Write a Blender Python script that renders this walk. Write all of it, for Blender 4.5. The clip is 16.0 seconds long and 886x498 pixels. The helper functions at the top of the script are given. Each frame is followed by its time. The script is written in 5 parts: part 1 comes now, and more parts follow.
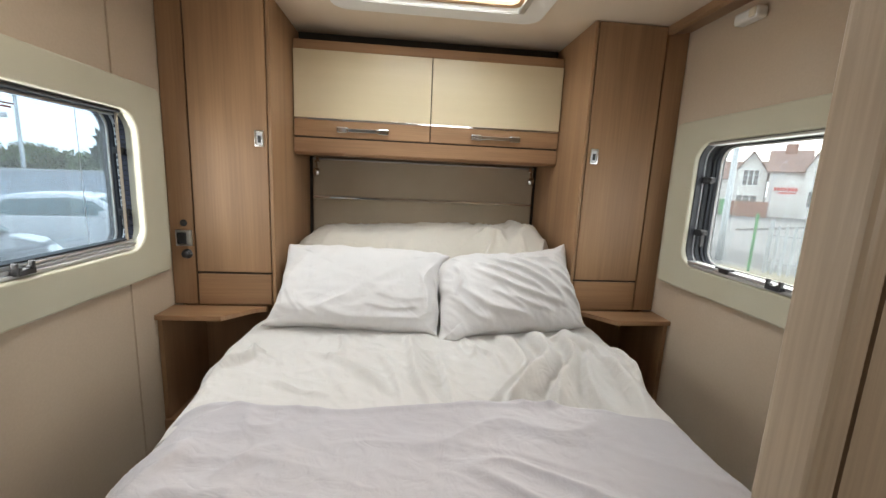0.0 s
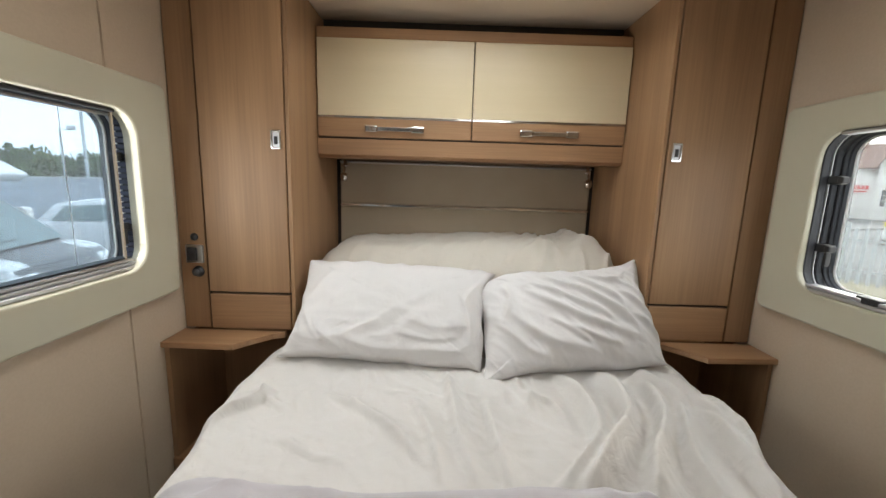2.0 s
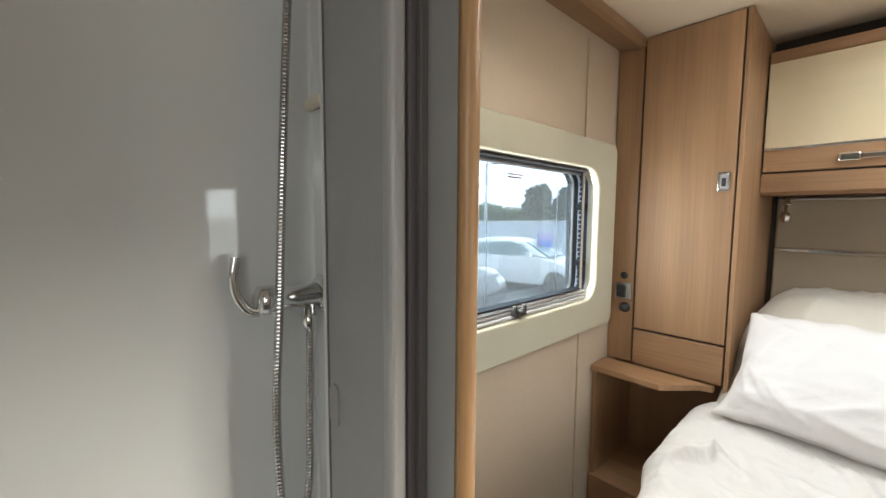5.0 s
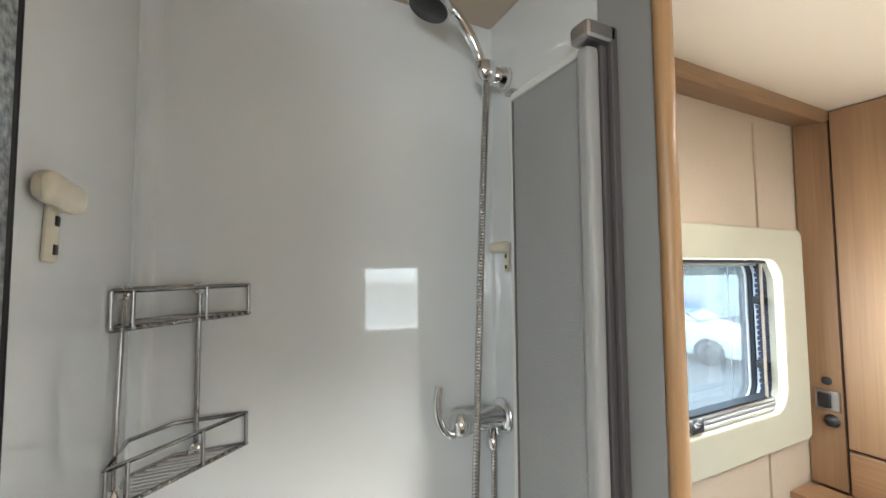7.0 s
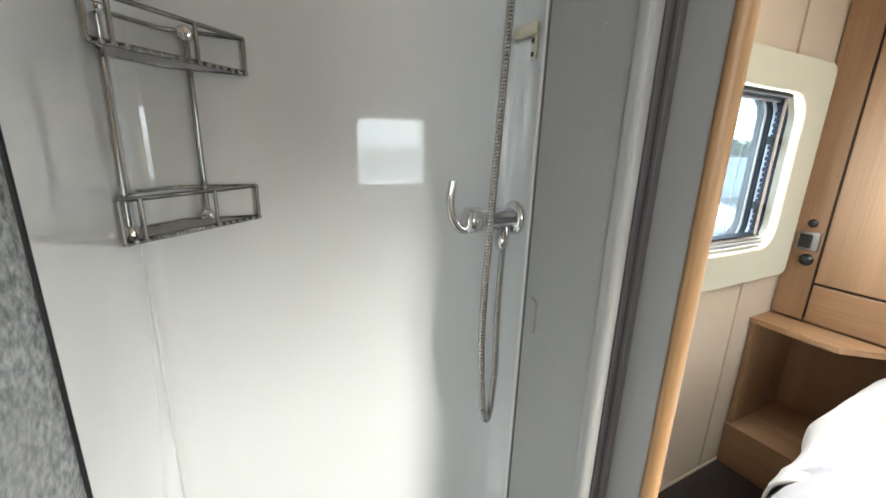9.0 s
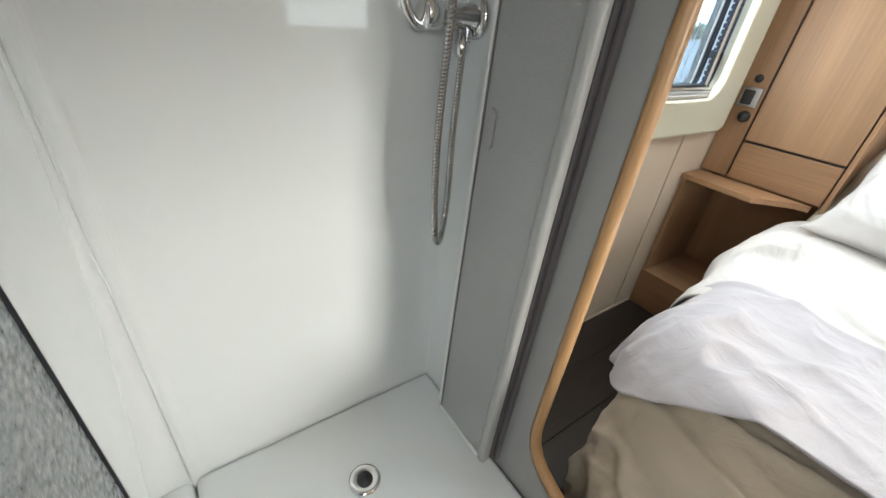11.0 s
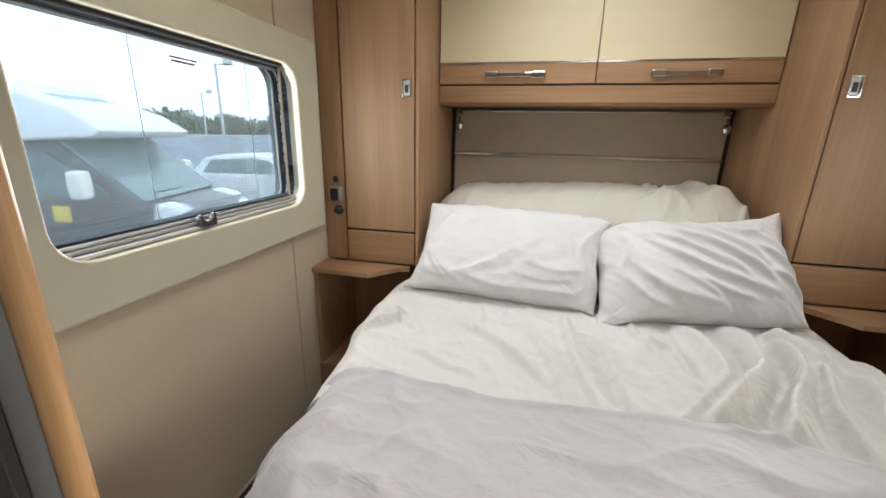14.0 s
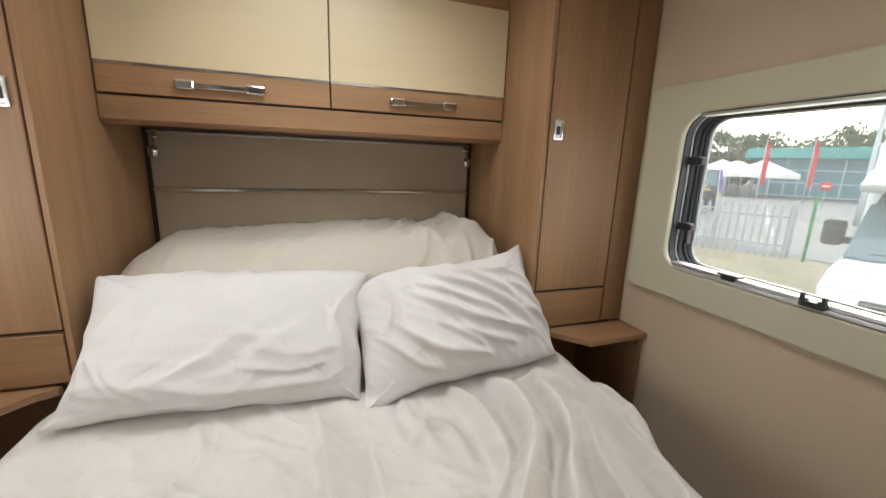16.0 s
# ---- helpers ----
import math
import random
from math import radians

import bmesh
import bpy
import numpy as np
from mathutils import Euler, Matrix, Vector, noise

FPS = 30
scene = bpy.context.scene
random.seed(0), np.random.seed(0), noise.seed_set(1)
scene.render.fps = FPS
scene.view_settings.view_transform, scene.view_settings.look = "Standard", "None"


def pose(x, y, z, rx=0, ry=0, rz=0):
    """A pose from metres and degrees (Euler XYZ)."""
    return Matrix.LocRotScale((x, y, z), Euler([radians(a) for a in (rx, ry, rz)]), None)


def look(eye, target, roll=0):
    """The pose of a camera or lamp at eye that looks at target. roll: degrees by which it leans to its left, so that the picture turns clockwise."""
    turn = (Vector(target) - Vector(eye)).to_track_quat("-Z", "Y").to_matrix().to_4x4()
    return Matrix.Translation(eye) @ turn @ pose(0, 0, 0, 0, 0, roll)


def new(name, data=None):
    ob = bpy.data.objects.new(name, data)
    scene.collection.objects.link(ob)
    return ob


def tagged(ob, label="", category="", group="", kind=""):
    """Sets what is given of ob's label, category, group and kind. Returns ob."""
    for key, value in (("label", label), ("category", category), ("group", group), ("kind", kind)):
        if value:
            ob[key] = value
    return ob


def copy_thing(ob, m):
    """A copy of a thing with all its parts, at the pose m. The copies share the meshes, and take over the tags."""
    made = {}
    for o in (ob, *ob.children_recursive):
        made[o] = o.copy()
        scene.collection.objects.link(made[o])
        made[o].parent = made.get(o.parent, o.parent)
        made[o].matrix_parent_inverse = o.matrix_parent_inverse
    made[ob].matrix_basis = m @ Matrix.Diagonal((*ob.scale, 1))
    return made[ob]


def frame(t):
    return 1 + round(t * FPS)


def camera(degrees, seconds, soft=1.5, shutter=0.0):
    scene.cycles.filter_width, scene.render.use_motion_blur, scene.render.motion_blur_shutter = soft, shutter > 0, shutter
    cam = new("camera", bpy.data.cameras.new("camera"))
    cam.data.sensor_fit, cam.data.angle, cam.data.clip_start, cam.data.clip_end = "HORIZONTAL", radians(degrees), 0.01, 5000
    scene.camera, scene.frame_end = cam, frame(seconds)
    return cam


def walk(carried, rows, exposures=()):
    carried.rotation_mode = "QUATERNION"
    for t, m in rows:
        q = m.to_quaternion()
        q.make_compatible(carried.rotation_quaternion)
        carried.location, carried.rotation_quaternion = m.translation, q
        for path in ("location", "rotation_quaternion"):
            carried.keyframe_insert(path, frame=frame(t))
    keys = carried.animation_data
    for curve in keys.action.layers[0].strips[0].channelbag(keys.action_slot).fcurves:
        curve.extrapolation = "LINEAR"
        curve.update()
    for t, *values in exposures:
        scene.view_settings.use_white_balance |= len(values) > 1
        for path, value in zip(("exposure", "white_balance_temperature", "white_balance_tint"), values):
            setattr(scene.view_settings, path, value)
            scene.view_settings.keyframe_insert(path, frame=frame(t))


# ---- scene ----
cam = camera(97.1, 16.0)
EXPOSURE = 1.93
LIFT = ((0, -0.25, 6950, 9), (1.5, -0.38, 7000, 9), (3, -0.38, 7050, 10), (3.5, -0.3, 7100, 10), (4, -0.4, 7150, 10), (4.5, -0.15, 7100, 9), (5, 0.1, 6950, 8), (7.3, 0.92, 6500, 6), (8.5, 0.93, 6500, 6), (9.5, 0.65, 6500, 6), (12, 0.2, 6500, 5), (12.5, -0.02, 6550, 6), (13, -0.15, 6750, 8), (13.5, -0.2, 6900, 9), (14, -0.22, 6950, 9), (14.5, -0.35, 7050, 9), (15, -0.36, 7200, 10), (16, -0.35, 7250, 11))
PATH = [
    (0, (-0.105, 0.068, 1.209), (0.085, 2.03, 0.871), 2.6),
    (0.5, (-0.114, 0.194, 1.218), (0.065, 2.161, 0.903), 2.1),
    (1, (-0.115, 0.295, 1.222), (0.03, 2.266, 0.916), 1.7),
    (1.5, (-0.105, 0.358, 1.217), (-0.011, 2.331, 0.906), 1.6),
    (2, (-0.119, 0.347, 1.217), (-0.105, 2.319, 0.884), 1.8),
    (2.5, (-0.178, 0.315, 1.201), (-0.337, 2.276, 0.844), 2.0),
    (3, (-0.22, 0.269, 1.19), (-0.617, 2.191, 0.804), 2.3),
    (3.5, (-0.24, 0.248, 1.179), (-0.978, 2.063, 0.774), 1.9),
    (4, (-0.317, 0.233, 1.159), (-1.321, 1.924, 0.797), 1.7),
    (4.5, (-0.334, 0.197, 1.186), (-1.613, 1.707, 0.898), 1.0),
    (5, (-0.375, 0.171, 1.225), (-1.837, 1.526, 1.059), 0.4),
    (5.2, (-0.367, 0.157, 1.253), (-1.905, 1.431, 1.152), -0.2),
    (7.3, (-0.381, 0.024, 1.376), (-2.191, 0.869, 1.471), -0.4),
    (7.5, (-0.387, 0.018, 1.357), (-2.198, 0.864, 1.422), -0.5),
    (8, (-0.401, 0.014, 1.323), (-2.211, 0.859, 1.218), 0.1),
    (8.5, (-0.407, 0.017, 1.286), (-2.183, 0.871, 0.947), 1.2),
    (9, (-0.422, 0.006, 1.22), (-2.137, 0.898, 0.707), 1.7),
    (9.5, (-0.431, -0.007, 1.17), (-2.061, 0.901, 0.45), 2.9),
    (9.7, (-0.432, -0.003, 1.16), (-2.014, 0.894, 0.328), 3.9),
    (11.8, (-0.409, -0.003, 1.068), (-1.684, 1.136, 0.032), 5.0),
    (12, (-0.367, -0.012, 1.077), (-1.619, 1.204, 0.1), 5.0),
    (12.5, (-0.302, 0.042, 1.107), (-1.394, 1.5, 0.28), 3.8),
    (13, (-0.264, 0.109, 1.115), (-1.138, 1.77, 0.422), 2.0),
    (13.5, (-0.223, 0.156, 1.146), (-0.876, 1.947, 0.54), 1.5),
    (14, (-0.21, 0.253, 1.178), (-0.635, 2.127, 0.623), 1.3),
    (14.5, (-0.207, 0.388, 1.195), (-0.406, 2.315, 0.697), 1.2),
    (15, (-0.154, 0.497, 1.191), (-0.117, 2.445, 0.742), 1.4),
    (15.5, (-0.1, 0.568, 1.202), (0.215, 2.496, 0.774), 1.6),
    (16, (-0.08, 0.612, 1.229), (0.556, 2.459, 0.799), 2.0),
]
walk(cam, [(t, look(eye, target, roll)) for t, eye, target, roll in PATH], [(t, EXPOSURE + stops, kelvin, tint) for t, stops, kelvin, tint in LIFT])

# ------------------------------------------------------------ daylight
SKY_LIT, SUN_LIT = 0.15, 1.3
world = bpy.data.worlds.new("overcast_sky")
scene.world = world
world.use_nodes = True
wn = world.node_tree.nodes
sky = wn.new("ShaderNodeTexSky")
sky.sky_type, sky.sun_disc = "NISHITA", False
sky.sun_elevation, sky.sun_rotation = radians(15.3), radians(64.7)
sky.air_density, sky.dust_density, sky.ozone_density = 1.0, 6.0, 1.0
wash = wn.new("ShaderNodeMixRGB")
wash.inputs[0].default_value = 0.75
wash.inputs[2].default_value = (26.0, 28.0, 31.0, 1)
world.node_tree.links.new(sky.outputs[0], wash.inputs[1])
world.node_tree.links.new(wash.outputs[0], wn["Background"].inputs[0])
wn["Background"].inputs[1].default_value = SKY_LIT
sun = new("sun", bpy.data.lights.new("sun", "SUN"))
sun.data.energy, sun.data.angle, sun.data.color = SUN_LIT, radians(24), (1.0, 0.95, 0.88)
sun.matrix_world = look((2.18, 1.03, 0.62), (0, 0, 0))


def area(name, eye, target, sx, sy, watts, colour):
    ob = new(name, bpy.data.lights.new(name, "AREA"))
    ob.data.shape, ob.data.size, ob.data.size_y = "RECTANGLE", sx, sy
    ob.data.energy, ob.data.color = watts, colour
    ob.matrix_world = look(eye, target)
    return ob


# daylight through rooflight and side windows; the living-end pair is added, unseen fill
area("rooflight_daylight", (0, 1.505, 2.12), (0, 1.505, 0), 0.62, 0.44, 1.45, (0.95, 0.98, 1.0))
area("east_window_daylight", (1.115, 1.186, 1.158), (0, 1.186, 1.158), 0.80, 0.46, 0.5, (0.95, 0.98, 1.0))
area("west_window_daylight", (-1.075, 1.18, 1.165), (0, 1.18, 1.165), 0.78, 0.43, 1.7, (0.95, 0.98, 1.0))
area("living_end_side_fill", (1.05, -0.75, 1.35), (-1.0, 0.05, 0.6), 0.8, 0.6, 3.2, (0.93, 0.97, 1.0))
area("living_end_top_fill", (0.3, -0.8, 1.89), (0.1, -0.3, 0), 0.6, 0.5, 2.4, (0.97, 0.98, 1.0))


# ------------------------------------------------------------ materials
def mat(name, colour, rough=0.5, metal=0.0, dark=None, scale=(8, 8, 8), amount=0.5, detail=4.0,
        bump=0.0, bump_scale=60.0, rough_vary=0.0, coat=0.0, spec=0.5, sheen=0.0, rings=0.0, fine=None, wrinkle=0.0):
    """A plain surface with two scales of variation: a broad one between colour and dark, and fine relief."""
    m = bpy.data.materials.new(name)
    m.use_nodes = True
    n, l = m.node_tree.nodes, m.node_tree.links
    b = n["Principled BSDF"]
    b.inputs["Roughness"].default_value, b.inputs["Metallic"].default_value = rough, metal
    b.inputs["Coat Weight"].default_value, b.inputs["Specular IOR Level"].default_value = coat, spec
    b.inputs["Sheen Weight"].default_value = sheen
    b.inputs["Base Color"].default_value = (*colour, 1)
    tc, mp = n.new("ShaderNodeTexCoord"), n.new("ShaderNodeMapping")
    l.new(tc.outputs["Object"], mp.inputs[0])
    mp.inputs["Scale"].default_value = scale
    info = n.new("ShaderNodeObjectInfo")
    shift = n.new("ShaderNodeVectorMath")
    shift.operation = "SCALE"
    shift.inputs[0].default_value = (3.1, 5.7, 2.3)
    l.new(info.outputs["Random"], shift.inputs["Scale"])
    l.new(shift.outputs[0], mp.inputs["Location"])
    if dark:
        nz = n.new("ShaderNodeTexNoise")
        nz.inputs["Scale"].default_value, nz.inputs["Detail"].default_value = 1.0, detail
        nz.inputs["Distortion"].default_value = rings
        l.new(mp.outputs[0], nz.inputs["Vector"])
        ramp = n.new("ShaderNodeValToRGB")
        ramp.color_ramp.elements[0].position, ramp.color_ramp.elements[1].position = 0.5 - amount / 2, 0.5 + amount / 2
        ramp.color_ramp.elements[0].color, ramp.color_ramp.elements[1].color = (*dark, 1), (*colour, 1)
        l.new(nz.outputs["Fac"], ramp.inputs[0])
        out = ramp.outputs[0]
        if fine:
            n2, mp2 = n.new("ShaderNodeTexNoise"), n.new("ShaderNodeMapping")
            mp2.inputs["Scale"].default_value = fine[1]
            l.new(tc.outputs["Object"], mp2.inputs[0])
            n2.inputs["Scale"].default_value, n2.inputs["Detail"].default_value = 1.0, 3.0
            l.new(mp2.outputs[0], n2.inputs["Vector"])
            mix = n.new("ShaderNodeMixRGB")
            mix.blend_type = "MULTIPLY"
            r2 = n.new("ShaderNodeValToRGB")
            r2.color_ramp.elements[0].position, r2.color_ramp.elements[1].position = 0.35, 0.65
            v = 1 - fine[0]
            r2.color_ramp.elements[0].color, r2.color_ramp.elements[1].color = (v, v, v, 1), (1, 1, 1, 1)
            l.new(n2.outputs["Fac"], r2.inputs[0])
            mix.inputs[0].default_value = 1.0
            l.new(out, mix.inputs[1])
            l.new(r2.outputs[0], mix.inputs[2])
            out = mix.outputs[0]
        l.new(out, b.inputs["Base Color"])
        if rough_vary:
            mr = n.new("ShaderNodeMapRange")
            mr.inputs["To Min"].default_value, mr.inputs["To Max"].default_value = rough - rough_vary, rough + rough_vary
            l.new(nz.outputs["Fac"], mr.inputs["Value"])
            l.new(mr.outputs[0], b.inputs["Roughness"])
    if bump:
        bz, bp = n.new("ShaderNodeTexNoise"), n.new("ShaderNodeBump")
        bz.inputs["Scale"].default_value, bz.inputs["Detail"].default_value = bump_scale, 3.0
        l.new(tc.outputs["Object"], bz.inputs["Vector"])
        bp.inputs["Strength"].default_value, bp.inputs["Distance"].default_value = bump, 0.002
        l.new(bz.outputs["Fac"], bp.inputs["Height"])
        if wrinkle:
            wz, wp = n.new("ShaderNodeTexNoise"), n.new("ShaderNodeBump")
            wz.inputs["Scale"].default_value, wz.inputs["Detail"].default_value, wz.inputs["Distortion"].default_value = 13.0, 3.0, 1.6
            l.new(tc.outputs["Object"], wz.inputs["Vector"])
            wp.inputs["Strength"].default_value, wp.inputs["Distance"].default_value = wrinkle, 0.012
            l.new(wz.outputs["Fac"], wp.inputs["Height"])
            l.new(wp.outputs[0], bp.inputs["Normal"])
        l.new(bp.outputs[0], b.inputs["Normal"])
    return m


def glass(name, tint, rough=0.0, veil=0.06):
    m = bpy.data.materials.new(name)
    m.use_nodes = True
    n, l = m.node_tree.nodes, m.node_tree.links
    n.remove(n["Principled BSDF"])
    clear, gloss, mix, fr = n.new("ShaderNodeBsdfTransparent"), n.new("ShaderNodeBsdfGlossy"), n.new("ShaderNodeMixShader"), n.new("ShaderNodeLayerWeight")
    clear.inputs[0].default_value = (*tint, 1)
    gloss.inputs["Roughness"].default_value = rough
    fr.inputs[0].default_value = 0.5
    power, scaled = n.new("ShaderNodeMath"), n.new("ShaderNodeMath")
    power.operation, scaled.operation = "POWER", "MULTIPLY_ADD"
    power.inputs[1].default_value = 4.0
    scaled.inputs[1].default_value, scaled.inputs[2].default_value = 0.5, 0.03
    l.new(fr.outputs["Facing"], power.inputs[0])
    l.new(power.outputs[0], scaled.inputs[0])
    l.new(scaled.outputs[0], mix.inputs[0])
    milk, haze = n.new("ShaderNodeBsdfTranslucent"), n.new("ShaderNodeMixShader")     # the fine scratches of old acrylic
    milk.inputs[0].default_value = (0.9, 0.95, 0.96, 1)
    haze.inputs[0].default_value = veil
    l.new(clear.outputs[0], haze.inputs[1])
    l.new(milk.outputs[0], haze.inputs[2])
    l.new(haze.outputs[0], mix.inputs[1])
    l.new(gloss.outputs[0], mix.inputs[2])
    l.new(mix.outputs[0], n["Material Output"].inputs[0])
    return m


WOOD = mat("oak_laminate_upright", (0.392, 0.229, 0.119), 0.52, dark=(0.235, 0.128, 0.064), scale=(10, 10, 0.55), amount=0.55, rings=0.6,
           fine=(0.11, (150, 150, 4)), bump=0.12, bump_scale=180)
WOOD_X = mat("oak_laminate_lengthwise", (0.392, 0.223, 0.114), 0.50, dark=(0.262, 0.141, 0.071), scale=(0.9, 16, 16), amount=0.45, rings=0.5,
             fine=(0.13, (4, 190, 190)), bump=0.12, bump_scale=180)
WOOD_Y = mat("oak_laminate_depthwise", (0.37, 0.22, 0.12), 0.42, dark=(0.27, 0.155, 0.08), scale=(16, 0.9, 16), amount=0.45, rings=0.5,
             fine=(0.16, (260, 5, 260)), bump=0.12, bump_scale=180)
JAMB = mat("pale_oak_jamb", (0.47, 0.36, 0.255), 0.42, dark=(0.39, 0.29, 0.20), scale=(12, 12, 0.6), amount=0.5, rings=0.5, fine=(0.12, (170, 170, 4)), bump=0.1, bump_scale=180)
BEECH = mat("light_oak_edge", (0.52, 0.31, 0.15), 0.35, dark=(0.42, 0.235, 0.105), scale=(25, 25, 1.2), fine=(0.12, (300, 300, 6)))
# near-black that paints shade into gaps; also the floor beneath the planks
SHADOW_GAP = mat("dark_gap_shade", (0.03, 0.022, 0.016), 0.7)
CREAM = mat("cream_gloss_laminate", (0.63, 0.525, 0.35), 0.32, dark=(0.61, 0.505, 0.335), scale=(1.5, 1.5, 30), fine=(0.02, (3, 3, 500)))
WALL = mat("beige_vinyl_wall", (0.53, 0.43, 0.325), 0.55, dark=(0.50, 0.40, 0.30), scale=(3, 3, 3), bump=0.15, bump_scale=320, fine=(0.04, (120, 120, 120)))
SURROUND = mat("window_surround_laminate", (0.50, 0.475, 0.37), 0.38, dark=(0.475, 0.45, 0.345), scale=(4, 4, 4), bump=0.06, bump_scale=200)
CEILING = mat("ceiling_lining", (0.67, 0.56, 0.44), 0.6, dark=(0.64, 0.53, 0.41), scale=(2, 2, 2), bump=0.1, bump_scale=300)
LEATHER = mat("taupe_leatherette", (0.39, 0.325, 0.245), 0.5, dark=(0.36, 0.298, 0.222), scale=(6, 6, 6), bump=0.25, bump_scale=420)
CHROME = mat("chrome", (0.82, 0.82, 0.82), 0.08, 1.0, dark=(0.74, 0.74, 0.75), scale=(30, 30, 30), rough_vary=0.04)
# rack chrome, its colour lowered to stand for the dim room it mirrors
RACK_STEEL = mat("darkened_chrome_wire", (0.46, 0.46, 0.46), 0.14, 1.0, dark=(0.36, 0.36, 0.36), scale=(30, 30, 30))
HOSE_STEEL = mat("wound_steel_hose", (0.56, 0.56, 0.56), 0.22, 1.0, dark=(0.47, 0.47, 0.47), scale=(30, 30, 30))
STEEL = mat("brushed_metal", (0.55, 0.55, 0.56), 0.3, 1.0, dark=(0.48, 0.48, 0.5), scale=(40, 40, 40))
ALU = mat("silver_aluminium_profile", (0.62, 0.63, 0.64), 0.36, 0.75, dark=(0.56, 0.57, 0.58), scale=(20, 20, 3))
WHITE_PROFILE = mat("white_coated_profile", (0.72, 0.72, 0.70), 0.35, dark=(0.68, 0.68, 0.66), scale=(12, 12, 2))
GREY_PROFILE = mat("pale_grey_profile", (0.39, 0.39, 0.385), 0.35, dark=(0.36, 0.36, 0.355), scale=(12, 12, 2))
BLACK = mat("black_plastic", (0.02, 0.02, 0.022), 0.4, dark=(0.028, 0.028, 0.03), scale=(40, 40, 40), bump=0.1, bump_scale=500)
RUBBER = mat("black_rubber_seal", (0.018, 0.02, 0.026), 0.55, dark=(0.026, 0.028, 0.036), scale=(30, 30, 30))
GREY_SEAL = mat("grey_rubber_seal", (0.14, 0.13, 0.13), 0.5, dark=(0.11, 0.10, 0.105), scale=(20, 20, 4))
LINEN = mat("white_cotton_sheet", (0.652, 0.626, 0.598), 0.85, dark=(0.617, 0.592, 0.564), scale=(7, 7, 7), bump=0.22, bump_scale=700, sheen=0.15, spec=0.2, wrinkle=0.5)
FITTED = mat("beige_white_cotton", (0.56, 0.52, 0.455), 0.85, dark=(0.525, 0.485, 0.425), scale=(7, 7, 7), bump=0.22, bump_scale=700, sheen=0.1, spec=0.2, wrinkle=0.4)
PILLOWCASE = mat("white_cotton_pillowcase", (0.66, 0.64, 0.63), 0.85, dark=(0.625, 0.605, 0.595), scale=(7, 7, 7), bump=0.22, bump_scale=700, sheen=0.15, spec=0.2, wrinkle=0.25)
BLANKET = mat("pale_lilac_cotton", (0.50, 0.475, 0.495), 0.88, dark=(0.47, 0.445, 0.465), scale=(6, 6, 6), bump=0.25, bump_scale=650, sheen=0.2, spec=0.2, wrinkle=0.4)
VALANCE = mat("cream_cotton_cover", (0.58, 0.50, 0.395), 0.88, dark=(0.54, 0.46, 0.36), scale=(6, 6, 6), bump=0.25, bump_scale=650, sheen=0.15, spec=0.2, wrinkle=0.4)
VINYL = mat("dark_wood_vinyl", (0.044, 0.033, 0.027), 0.5, dark=(0.025, 0.019, 0.016), scale=(16, 1.4, 16), amount=0.5, rings=0.6, fine=(0.25, (200, 6, 200)), bump=0.1, bump_scale=90)
SHOWER = mat("white_moulded_shower_lining", (0.765, 0.79, 0.80), 0.05, coat=1.0, dark=(0.745, 0.77, 0.78), scale=(2, 2, 2), bump=0.02, bump_scale=6)
SHOWER_EDGE = mat("grey_partition_laminate", (0.34, 0.34, 0.334), 0.35, dark=(0.318, 0.318, 0.312), scale=(4, 4, 2), bump=0.04, bump_scale=150)
FROST = mat("frosted_acrylic", (0.35, 0.354, 0.355), 0.38, dark=(0.325, 0.329, 0.33), scale=(3, 3, 2), bump=0.5, bump_scale=330, fine=(0.05, (240, 240, 240)))
PEBBLE = mat("pebbled_grey_glass", (0.40, 0.43, 0.45), 0.16, dark=(0.15, 0.17, 0.185), scale=(150, 150, 150), amount=0.35, detail=2.0, bump=1.0, bump_scale=120)
NAVY = mat("navy_pleated_mesh", (0.035, 0.04, 0.075), 0.6, dark=(0.06, 0.065, 0.10), scale=(120, 120, 20))
IVORY = mat("ivory_plastic", (0.72, 0.66, 0.53), 0.4, dark=(0.69, 0.63, 0.50), scale=(20, 20, 20))
WHITE_PLASTIC = mat("white_plastic", (0.78, 0.77, 0.74), 0.35, dark=(0.75, 0.74, 0.71), scale=(15, 15, 15))
ACRYLIC = glass("tinted_window_acrylic", (0.325, 0.37, 0.40), veil=0.032)
ACRYLIC_R = glass("clear_window_acrylic", (0.45, 0.47, 0.475), veil=0.024)


# ------------------------------------------------------------ building helpers
def finish(name, bm, m, parent=None, smooth=False):
    me = bpy.data.meshes.new(name)
    bmesh.ops.recalc_face_normals(bm, faces=bm.faces)
    bm.to_mesh(me)
    bm.free()
    for one in (m if isinstance(m, (list, tuple)) else [m]):
        me.materials.append(one)
    if smooth:
        me.polygons.foreach_set("use_smooth", [True] * len(me.polygons))
    ob = new(name, me)
    if parent:
        ob.parent = parent
    return ob


def add_box(bm, x0, x1, y0, y1, z0, z1, bevel=0.0, seg=2):
    made = bmesh.ops.create_cube(bm, size=1.0, matrix=Matrix.Translation(((x0 + x1) / 2, (y0 + y1) / 2, (z0 + z1) / 2))
                                 @ Matrix.Diagonal((abs(x1 - x0), abs(y1 - y0), abs(z1 - z0), 1)))
    if bevel:
        edges = list({e for v in made["verts"] for e in v.link_edges})
        bmesh.ops.bevel(bm, geom=edges, offset=bevel, segments=seg, affect="EDGES", profile=0.5)
    return made


def boxes(name, dims, m, parent=None, bevel=0.0, seg=2):
    bm = bmesh.new()
    for d in dims:
        add_box(bm, *d, bevel=bevel, seg=seg)
    return finish(name, bm, m, parent)


